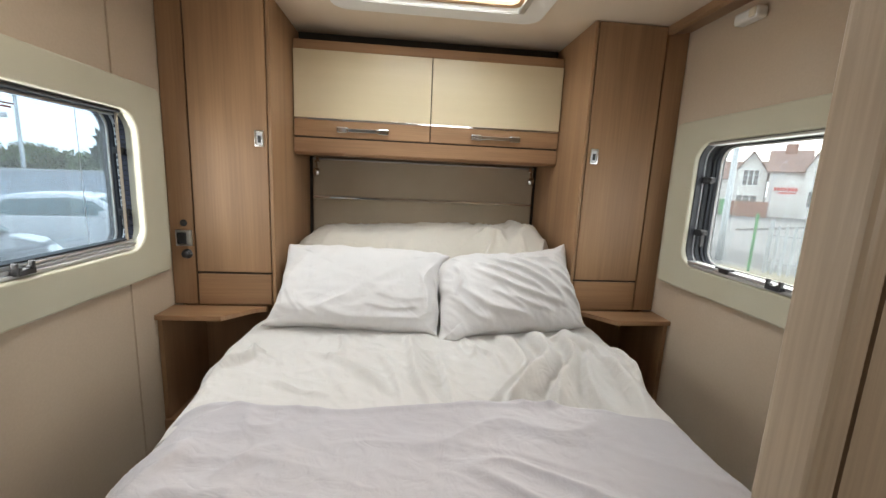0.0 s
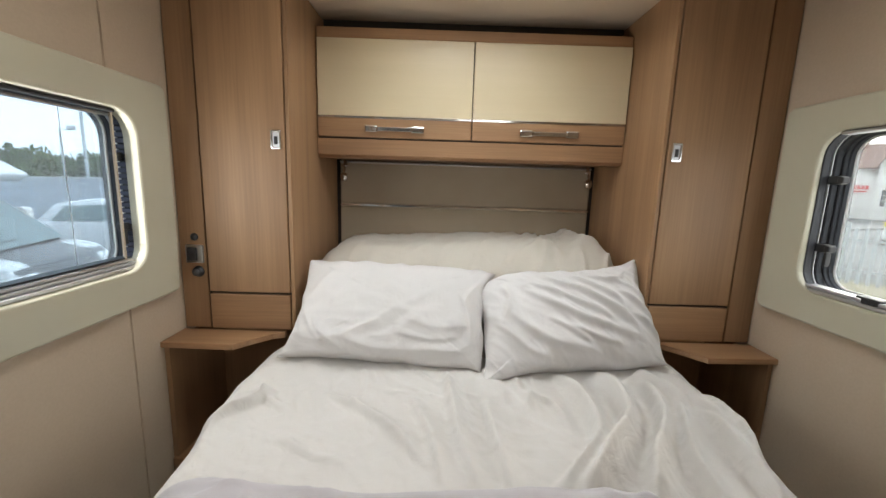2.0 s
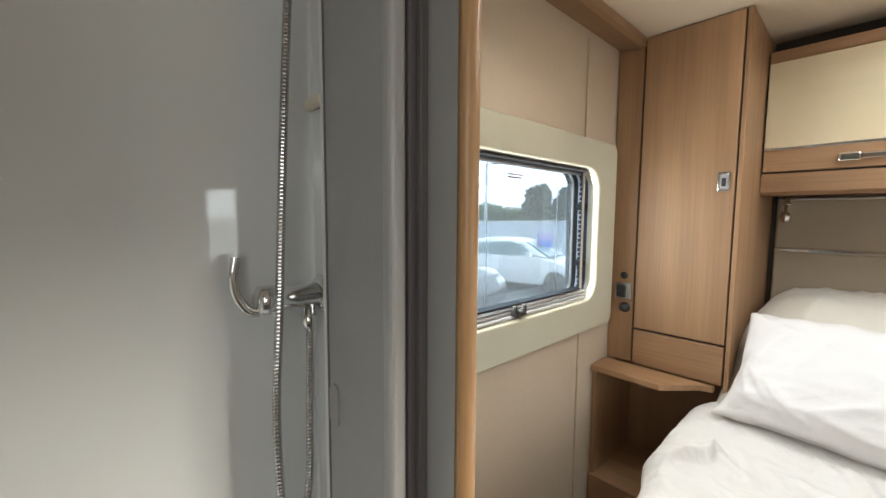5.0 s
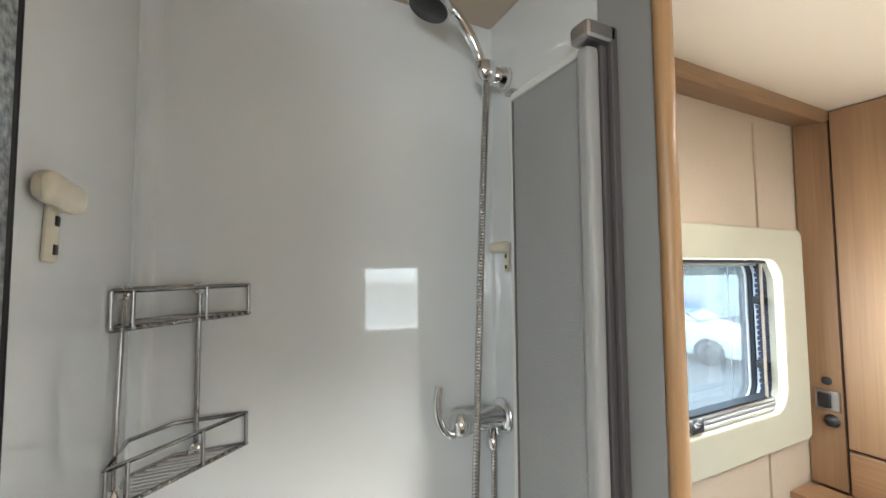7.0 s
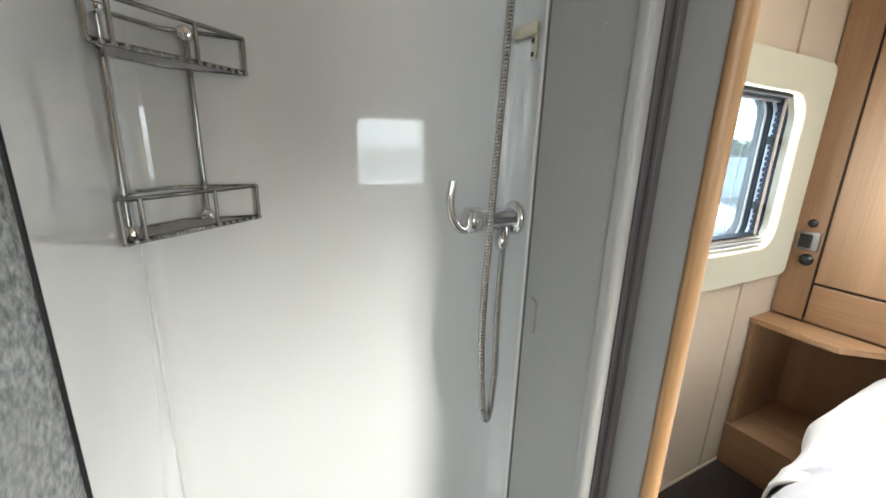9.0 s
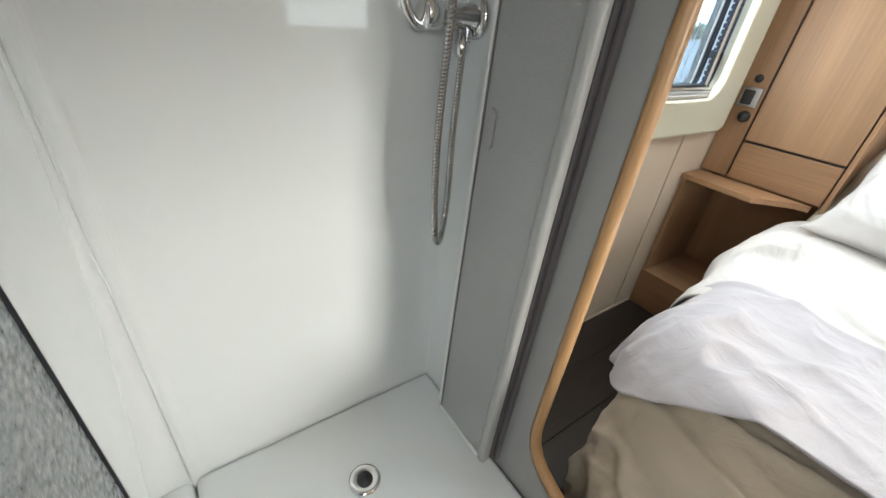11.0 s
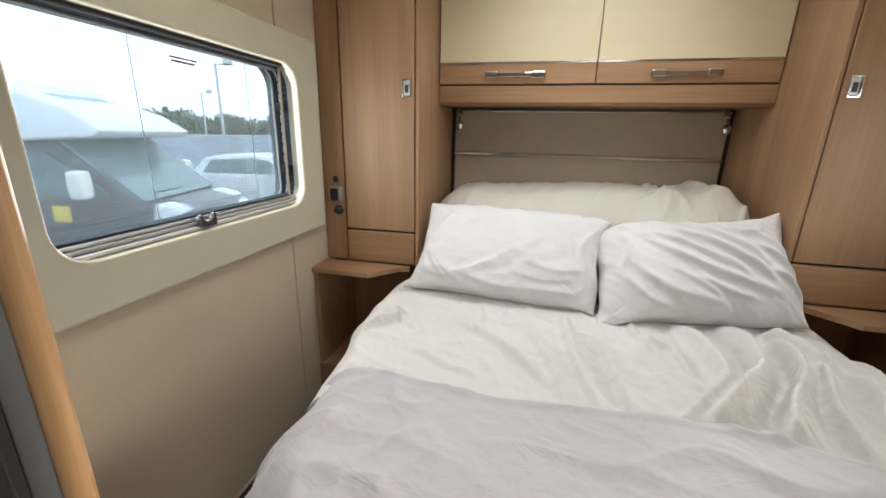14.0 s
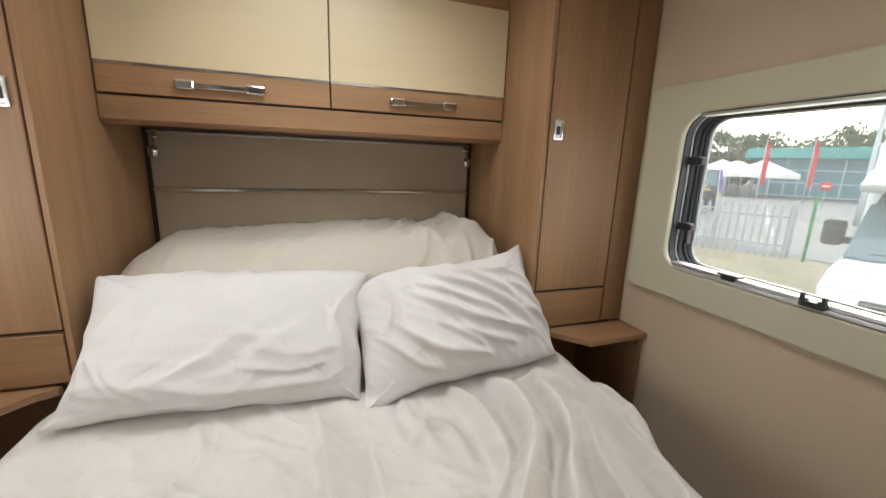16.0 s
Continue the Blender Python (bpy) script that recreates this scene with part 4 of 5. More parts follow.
# partition with a rounded foot and an oak edge
edge = [(-0.70, CEIL - 0.002), (-0.70, 0.37), (-0.697, 0.335), (-0.688, 0.302), (-0.672, 0.275), (-0.65, 0.256), (-0.62, 0.24), (-0.58, 0.222),
        (-0.53, 0.20), (-0.48, 0.17), (-0.44, 0.13), (-0.415, 0.08), (-0.405, 0.0)]
plate("wall_partition", [(-WX, CEIL - 0.002)] + edge[:1] + edge[1:] + [(-WX, 0.0)], PART0, PART1, SHOWER_EDGE, lambda u, v, d: (u, d, v))
structure(bpy.data.objects["wall_partition"], "grey laminate partition between shower and bedroom", "wall")
bm = bmesh.new()
sect = [(-0.003, PART0 - 0.003), (0.006, PART0 - 0.003), (0.012, PART0 + 0.004), (0.0135, (PART0 + PART1) / 2), (0.012, PART1 - 0.004), (0.006, PART1 + 0.003), (-0.014, PART1 + 0.003), (-0.014, PART1 + 0.0005), (-0.003, PART1 + 0.0005)]
rows = []
for k, (x, z) in enumerate(edge):
    p, q = edge[max(0, k - 1)], edge[min(len(edge) - 1, k + 1)]
    dx, dz = q[0] - p[0], q[1] - p[1]
    ln = math.hypot(dx, dz)
    nx, nz = -dz / ln, dx / ln
    rows.append([bm.verts.new((x + nx * o, y, z + nz * o)) for o, y in sect])
for a, b in zip(rows, rows[1:]):
    for k in range(len(sect)):
        bm.faces.new((a[k], a[(k + 1) % len(sect)], b[(k + 1) % len(sect)], b[k]))
structure(finish("trim_partition", bm, BEECH, None, True), "light oak rounded edge of the partition", "trim")

# tray
tray = thing("shower_tray", "white moulded shower tray with a chrome drain", "shower tray")
boxes("tray", [(SH_X + 0.002, -0.63, SH_L + 0.003, PART0 - 0.006, 0.0, 0.150)], SHOWER, tray, 0.01)
boxes("kerb", [(-0.66, -0.60, SCREEN + 0.004, PART0 - 0.008, 0.0, 0.158)], SHOWER, tray, 0.012, 3)
lathe("drain", [(0.036, 0), (0.036, 0.004), (0.028, 0.006), (0.02, 0.003)], CHROME, (-0.885, 0.20, 0.150), "z", tray)
lathe("drain_hole", [(0.018, 0), (0.018, 0.0045)], BLACK, (-0.885, 0.20, 0.150), "z", tray)

# folded shower door against the partition
door = thing("shower_door", "folded frosted shower door in white profile beside the partition", "shower door")
boxes("panel", [(-0.948, -0.788, 0.455, 0.469, 0.175, 1.680)], FROST, door)
boxes("edge_seal", [(-0.9525, -0.9485, 0.453, 0.474, 0.170, 1.685)], GREY_SEAL, door, 0.001)
boxes("profile", [(-0.962, -0.953, 0.452, 0.474, 0.168, 1.690)], WHITE_PROFILE, door, 0.003)
boxes("profile", [(-0.788, -0.764, 0.446, 0.472, 0.168, 1.690)], GREY_PROFILE, door, 0.009, 4)
boxes("rail", [(-0.952, -0.786, 0.450, 0.474, 1.680, 1.694), (-0.952, -0.786, 0.450, 0.474, 0.166, 0.176)], WHITE_PROFILE, door, 0.003)
boxes("seal", [(-0.787, -0.776, 0.474, 0.499, 0.165, 1.72), (-0.775, -0.767, 0.476, 0.499, 0.165, 1.72), (-0.766, -0.757, 0.486, 0.499, 0.165, 1.72)], GREY_SEAL, door, 0.002)
boxes("end_cap", [(-0.792, -0.757, 0.44, 0.499, 1.6945, 1.722)], STEEL, door, 0.006)
boxes("end_cap", [(-0.966, -0.944, 0.447, 0.478, 1.6945, 1.704)], STEEL, door, 0.003)
plate("grip", outline(0.026, 0.07, 0.0125, 5), 0.0, 0.004, FROST, lambda u, v, d: (-0.930 + u, 0.4548 - d, 0.925 + v), door, 0.0015)
# standing door at the other jamb
pane = thing("shower_screen", "pebbled grey glass shower screen with a dark seal", "shower screen")
boxes("glass", [(-0.70, -0.43, SCREEN, SCREEN + 0.006, 0.12, 1.74)], PEBBLE, pane)
boxes("seal", [(-0.7035, -0.7005, SCREEN - 0.003, SCREEN + 0.008, 0.12, 1.74)], RUBBER, pane, 0.002)


def door_catch(x, y, z, sgn):
    c = thing("door_catch", "ivory plastic turn catch on the shower wall", "catch", "shower door catches", (x, y, z))
    boxes("plate", [(-0.008, 0.008, 0, 0.006, -0.05, -0.006)], IVORY, c, 0.003)
    for dz in (-0.04, -0.018):
        boxes("hole", [(-0.003, 0.003, 0.003, 0.0075, dz - 0.004, dz + 0.004)], BLACK, c, 0.001)
    bm = bmesh.new()
    add_box(bm, -0.018, 0.044, 0.004, 0.02, -0.011, 0.012, 0.008, 3)
    finish("toggle", bm, IVORY, c, True)
    return c


c1 = door_catch(-0.772, SCREEN - 0.002, 1.432, 1)
c1.rotation_euler = (0, radians(-4), 0)
c2 = door_catch(-1.028, PART0 - 0.006, 1.42, 1)
c2.rotation_euler = (0, 0, radians(180))

# mixer, riser head and hose
mix = thing("shower_mixer", "chrome shower mixer tap with a curved lever", "shower mixer", "", (-1.049, PART0 - 0.006, 1.083))
lathe("rose", [(0.034, 0), (0.034, -0.006), (0.028, -0.012), (0.018, -0.014)], CHROME, (0, 0, 0), "y", mix)
lathe("barrel", [(0.021, -0.01), (0.021, -0.085), (0.025, -0.088), (0.025, -0.112), (0.016, -0.118)], CHROME, (0, 0, 0), "y", mix)
tube("lever", [(0, -0.105, -0.012), (0, -0.118, -0.018), (0, -0.14, 0.0), (0, -0.15, 0.04), (0, -0.146, 0.075)], 0.008, CHROME, mix, smooth_path=True)
lathe("outlet", [(0.011, 0), (0.011, -0.02), (0.014, -0.022), (0.014, -0.04), (0.009, -0.05)], CHROME, (0, -0.028, -0.014), "z", mix)
hose_pts = [(-1.046, 0.466, 1.03), (-1.040, 0.460, 0.88), (-1.015, 0.445, 0.755), (-0.980, 0.410, 0.690), (-0.965, 0.384, 0.735), (-0.972, 0.378, 0.90), (-0.985, 0.392, 1.10), (-0.995, 0.408, 1.35), (-1.005, 0.425, 1.58), (-1.015, 0.440, 1.745)]


def ribbed(name, pts, r, m, parent, pitch=0.0056, seg=10):
    """A flexible hose with wound ribs along a smooth path."""
    P = [Vector(p) for p in pts]
    P = [2 * P[0] - P[1]] + P + [2 * P[-1] - P[-2]]
    line = []
    for k in range(1, len(P) - 2):
        p0, p1, p2, p3 = P[k - 1:k + 3]
        n = max(4, int((p2 - p1).length / (pitch / 4)))
        for i in range(n):
            t = i / n
            line.append(0.5 * (2 * p1 + (p2 - p0) * t + (2 * p0 - 5 * p1 + 4 * p2 - p3) * t * t + (3 * p1 - p0 - 3 * p2 + p3) * t ** 3))
    bm = bmesh.new()
    rows = []
    for k, p in enumerate(line):
        d = (line[min(k + 1, len(line) - 1)] - line[max(k - 1, 0)]).normalized()
        s = d.cross(Vector((1, 0.2, 0))).normalized()
        u = d.cross(s)
        rr = r * (1.0, 0.98, 0.84, 0.98)[k % 4]
        rows.append([bm.verts.new(p + s * rr * math.cos(2 * math.pi * q / seg) + u * rr * math.sin(2 * math.pi * q / seg)) for q in range(seg)])
    for a, b in zip(rows, rows[1:]):
        for q in range(seg):
            bm.faces.new((a[q], a[(q + 1) % seg], b[(q + 1) % seg], b[q]))
    return finish(name, bm, m, parent)


hose = thing("shower_hose", "flexible chrome shower hose hanging in a loop", "shower hose")
ribbed("hose", hose_pts, 0.0070, HOSE_STEEL, hose)
head_ = thing("hand_shower", "chrome hand shower head in its wall holder", "shower head")
lathe("holder", [(0.022, 0), (0.022, -0.012), (0.018, -0.02), (0.018, -0.04)], CHROME, (-1.025, PART0 - 0.006, 1.765), "y", head_)
lathe("ball", [(0.008, -0.024), (0.02, -0.016), (0.024, 0), (0.02, 0.016), (0.008, 0.024)], CHROME, (-1.02, 0.44, 1.765), "z", head_)
tube("handle", [(-1.018, 0.438, 1.745), (-1.02, 0.425, 1.80), (-1.015, 0.38, 1.855), (-1.005, 0.34, 1.87)], 0.011, CHROME, head_, smooth_path=True)
rose = lathe("rose", [(0.012, 0.02), (0.03, 0.012), (0.042, 0.0), (0.042, -0.012), (0.038, -0.014)], CHROME, (0, 0, 0), "z", head_)
rose.matrix_world = pose(-1.0, 0.315, 1.862, -18, 8, 0)
face = lathe("spray_face", [(0.038, 0), (0.036, -0.004)], BLACK, (0, 0, -0.0135), "z", head_)
face.matrix_world = pose(-1.0, 0.315, 1.862, -18, 8, 0)

# chrome wire corner rack
rack = thing("shower_rack", "two-tier chrome wire corner rack on the shower wall", "rack")
RX, RY = SH_X + 0.008, SH_L + 0.010
rods = [(-0.968, RY + 0.001), (RX, -0.040)]
for n_, (x, y) in enumerate(rods):
    tube("rod", [(x - (0.02 if n_ == 0 else 0.0), y, 1.352), (x, y, 1.108)], 0.0038, RACK_STEEL, rack)
    for z in (1.350, 1.112):
        lathe("fixing", [(0.010, -0.005), (0.010, 0.006), (0.006, 0.009)], CHROME, (x - (0.02 if n_ == 0 and z > 1.2 else 0.0), y, z), "y" if n_ == 0 else "x", rack, 12)


def tier(z, rise):
    """A wire basket that fills the corner: two sides on the walls, a slanting front, the inner corner cut off."""
    front, end = (-0.945, RY), (RX, 0.027)
    nook = [(RX, RY + 0.045), (RX + 0.045, RY)]
    loop = [front, end] + nook
    for dz, r in ((0.0, 0.0036), (rise, 0.0030)):
        tube("rail", [(x, y, z + dz) for x, y in loop], r, RACK_STEEL, rack, closed=True)
    for f in (0.0, 0.12, 0.62, 1.0):
        x, y = front[0] + (end[0] - front[0]) * f, front[1] + (end[1] - front[1]) * f
        tube("post", [(x, y, z), (x, y, z + rise)], 0.0028, RACK_STEEL, rack)
    for k in range(1, 13):
        f = k / 13
        x, y = front[0] + (end[0] - front[0]) * f, front[1] + (end[1] - front[1]) * f
        back = max(RY, nook[0][1] - (x - RX))
        if y - back > 0.004:
            tube("wire", [(x, back, z), (x, y, z)], 0.0016, STEEL, rack, res=1)
    for k in range(17):         # beads where the wires meet the front rail
        f = k / 16
        lathe("bead", [(0.002, -0.003), (0.0048, 0), (0.002, 0.003)], RACK_STEEL, (front[0] + (end[0] - front[0]) * f, front[1] + (end[1] - front[1]) * f, z), "z", rack, 6)


tier(1.106, 0.047)
tier(1.309, 0.044)

# doorway jamb on the other side
jamb = structure(boxes("door_1", [(0.437, 0.48, 0.478, 0.56, 0.0, CEIL - 0.002)], JAMB, None, 0.012, 3), "oak-effect rounded jamb of the bedroom doorway", "door frame")
boxes("seam", [(0.4805, 0.4935, 0.505, 0.535, 0.0, CEIL - 0.003)], SHADOW_GAP, jamb)
structure(boxes("wall_partition_east", [(0.494, WX, 0.488, 0.545, 0, CEIL - 0.002)], JAMB), "oak-effect panelled partition beside the doorway", "wall")

# ------------------------------------------------------------ outside
GROUND = -0.85
ASPHALT = mat("asphalt", (0.13, 0.13, 0.128), 0.85, dark=(0.09, 0.09, 0.092), scale=(0.6, 0.6, 0.6), fine=(0.3, (40, 40, 40)), bump=0.5, bump_scale=60)
CONCRETE = mat("pale_concrete", (0.25, 0.245, 0.235), 0.85, dark=(0.19, 0.187, 0.18), scale=(0.8, 0.8, 0.8), fine=(0.2, (30, 30, 30)), bump=0.4, bump_scale=40)
VERGE = mat("sandy_verge", (0.38, 0.31, 0.21), 0.95, dark=(0.24, 0.22, 0.12), scale=(1.2, 1.2, 1.2), fine=(0.3, (40, 40, 40)), bump=0.6, bump_scale=40)
LINE = mat("road_paint", (0.7, 0.7, 0.68), 0.7, dark=(0.55, 0.55, 0.53), scale=(3, 3, 3))
CLADDING = mat("blue_grey_cladding", (0.33, 0.38, 0.45), 0.5, dark=(0.29, 0.34, 0.41), scale=(0.6, 0.6, 3))
GALV = mat("galvanised_steel", (0.46, 0.49, 0.50), 0.5, 0.3, dark=(0.38, 0.41, 0.43), scale=(6, 6, 6))
RENDERED = mat("white_render", (0.66, 0.64, 0.61), 0.85, dark=(0.58, 0.565, 0.535), scale=(0.8, 0.8, 0.8), bump=0.4, bump_scale=30)
ROOF_TILE = mat("red_brown_roof_tiles", (0.26, 0.15, 0.12), 0.8, dark=(0.19, 0.11, 0.09), scale=(2, 2, 2), fine=(0.3, (8, 8, 14)), bump=0.5, bump_scale=14)
BRICK = mat("red_brick", (0.32, 0.14, 0.09), 0.85, dark=(0.24, 0.10, 0.07), scale=(3, 3, 8), fine=(0.3, (9, 9, 28)), bump=0.4, bump_scale=25)
RED = mat("red_sign_paint", (0.55, 0.03, 0.03), 0.5, dark=(0.47, 0.025, 0.025), scale=(3, 3, 3))
TEAL = mat("teal_roof_fascia", (0.05, 0.30, 0.27), 0.45, dark=(0.04, 0.26, 0.235), scale=(0.5, 0.5, 2))
TEAL_GLASS = mat("blue_green_curtain_wall", (0.10, 0.24, 0.27), 0.12, dark=(0.07, 0.18, 0.21), scale=(0.4, 0.4, 0.8))
PANE_DARK = mat("dark_window_glass", (0.05, 0.06, 0.07), 0.08, dark=(0.04, 0.05, 0.055), scale=(1, 1, 1))
CAR_GLASS = mat("car_window_glass", (0.14, 0.21, 0.22), 0.05, dark=(0.09, 0.15, 0.16), scale=(2, 2, 2))
CAR_WHITE = mat("white_car_paint", (0.74, 0.75, 0.76), 0.25, coat=0.6, dark=(0.70, 0.71, 0.72), scale=(2, 2, 2))
CAR_DARK = mat("dark_grey_car_paint", (0.024, 0.027, 0.036), 0.35, coat=0.25, dark=(0.019, 0.021, 0.028), scale=(2, 2, 2))
CAR_PURPLE = mat("purple_car_paint", (0.12, 0.05, 0.36), 0.3, coat=0.5, dark=(0.10, 0.04, 0.31), scale=(2, 2, 2))
TYRE = mat("tyre_rubber", (0.02, 0.02, 0.02), 0.85, dark=(0.028, 0.028, 0.028), scale=(12, 12, 12))
HEADLIGHT = mat("headlamp_lens", (0.78, 0.80, 0.80), 0.12, dark=(0.45, 0.47, 0.48), scale=(20, 20, 20), amount=0.3)
YELLOW = mat("yellow_sticker", (0.75, 0.55, 0.04), 0.5, dark=(0.68, 0.5, 0.035), scale=(5, 5, 5))
BLUE = mat("blue_plastic", (0.03, 0.14, 0.5), 0.5, dark=(0.025, 0.12, 0.45), scale=(2, 2, 2))
GREEN_BIN = mat("green_plastic", (0.05, 0.26, 0.09), 0.5, dark=(0.04, 0.22, 0.075), scale=(3, 3, 3))
LEAF = mat("tree_leaves", (0.12, 0.17, 0.06), 0.7, dark=(0.07, 0.11, 0.035), scale=(0.8, 0.8, 0.8), amount=0.5, fine=(0.3, (5, 5, 5)))
LEAF_DARK = mat("conifer_leaves", (0.05, 0.085, 0.045), 0.75, dark=(0.025, 0.045, 0.025), scale=(0.8, 0.8, 0.8), amount=0.5, fine=(0.3, (5, 5, 5)))
BARK = mat("bark", (0.10, 0.075, 0.05), 0.9, dark=(0.06, 0.045, 0.03), scale=(6, 6, 2), bump=0.6, bump_scale=20)
POSTER = mat("purple_poster", (0.30, 0.26, 0.48), 0.5, dark=(0.24, 0.21, 0.42), scale=(2, 2, 2))

structure(boxes("ground", [(-900, 900, -900, 900, GROUND - 0.3, GROUND)], ASPHALT), "grey asphalt of the car park", "ground")
structure(plate("pavement", [(2.5, -12), (8.6, -6), (11.6, 6.6), (9.4, 10.6), (2.5, 14)], GROUND + 0.001, GROUND + 0.02, VERGE, lambda u, v, d: (u, v, d)), "dry sandy verge inside the fence", "verge")
structure(plate("road", [(13, -30), (34, -30), (40, 24), (24, 34), (13, 22), (11.9, 7)], GROUND + 0.001, GROUND + 0.012, CONCRETE, lambda u, v, d: (u, v, d)), "pale worn road beyond the fence", "road")
structure(plate("kerb", [(19.3, 21.5), (19.6, 21.3), (40.4, 30.0), (40.2, 30.4)], GROUND + 0.001, GROUND + 0.13, CONCRETE, lambda u, v, d: (u, v, d)), "pale concrete kerb beside the road", "kerb")
for k in range(5):
    structure(plate("road_marking", [(15 + 3.4 * k, 9.5 + 2.2 * k), (17 + 3.4 * k, 10.8 + 2.2 * k), (17 + 3.4 * k, 11.0 + 2.2 * k), (15 + 3.4 * k, 9.7 + 2.2 * k)], GROUND + 0.013, GROUND + 0.017, LINE, lambda u, v, d: (u, v, d)), "white dashed road marking", "road marking")


def loft(name, sections, m, parent=None, smooth=True, caps=True):
    """A skin over sections; each is a list of points of the same count."""
    bm = bmesh.new()
    rows = [[bm.verts.new(p) for p in s] for s in sections]
    n = len(rows[0])
    for a, b in zip(rows, rows[1:]):
        for k in range(n):
            bm.faces.new((a[k], a[(k + 1) % n], b[(k + 1) % n], b[k]))
    if caps:
        bm.faces.new(rows[0]), bm.faces.new(rows[-1])
    ob = finish(name, bm, m, parent, False)
    if smooth:
        bev = ob.modifiers.new("soft", "BEVEL")
        bev.width, bev.segments, bev.limit_method, bev.angle_limit = 0.05, 3, "ANGLE", radians(25)
        ob.data.polygons.foreach_set("use_smooth", [True] * len(ob.data.polygons))
    return ob


def slab(name, prof, w0, w1, m, parent, taper=1.0, bevel=True):
    """A body drawn in side view (length, height), between two half-widths; upper points lean in by taper."""
    zs = [p[1] for p in prof]
    lo, hi = min(zs), max(zs)
    secs = []
    for w in (w0, w1):
        secs.append([(x, w * (1 - (1 - taper) * (z - lo) / (hi - lo)), z) for x, z in prof])
    return loft(name, secs, m, parent, bevel)


def wheel(parent, x, y, r=0.33):
    side = 1 if y > 0 else -1
    w = lathe("wheel", [(r - 0.05, -0.1), (r, -0.08), (r, 0.08), (r - 0.05, 0.1)], TYRE, (x, y, r), "y", parent, 24)
    lathe("rim", [(0.05, 0.0), (r - 0.11, 0.02), (r - 0.08, 0.0)], STEEL, (x, y + side * 0.1, r), "y", w, 16)


def car(paint, label):
    """A compact car: length along x, nose at +x, standing on z = 0."""
    c = thing("car", label, "car")
    slab("body", [(-1.95, 0.35), (-2.0, 0.75), (-1.9, 1.0), (0.75, 0.98), (1.55, 0.80), (1.93, 0.62), (1.98, 0.35), (1.8, 0.22), (-1.8, 0.22)], -0.86, 0.86, paint, c, 0.94)
    slab("roof", [(-1.75, 0.98), (-1.45, 1.36), (-0.9, 1.46), (-0.2, 1.46), (0.3, 1.36), (0.95, 0.97)], -0.78, 0.78, paint, c, 0.80)
    slab("side_window", [(-1.45, 1.0), (-1.25, 1.31), (-0.2, 1.37), (0.2, 1.30), (0.62, 1.0)], -0.80, 0.80, CAR_GLASS, c, 0.84, False)
    slab("windscreen", [(0.22, 1.37), (0.36, 1.375), (1.02, 1.0), (0.86, 0.98)], -0.70, 0.70, CAR_GLASS, c, 0.86, False)
    for y in (-0.55, 0.55):
        slab("headlamp", [(1.55, 0.62), (1.58, 0.80), (1.93, 0.66), (1.96, 0.56)], y - 0.2, y + 0.2, HEADLIGHT, c, 1.0)
        boxes("mirror", [(0.45, 0.6, y * 1.82 - 0.1, y * 1.82 + 0.1, 0.98, 1.12)], paint, c, 0.03)
    boxes("bumper", [(1.9, 2.0, -0.5, 0.5, 0.3, 0.42)], BLACK, c, 0.02)
    for x in (-1.25, 1.22):
        for y in (-0.78, 0.78):
            wheel(c, x, y, 0.31)
    return c


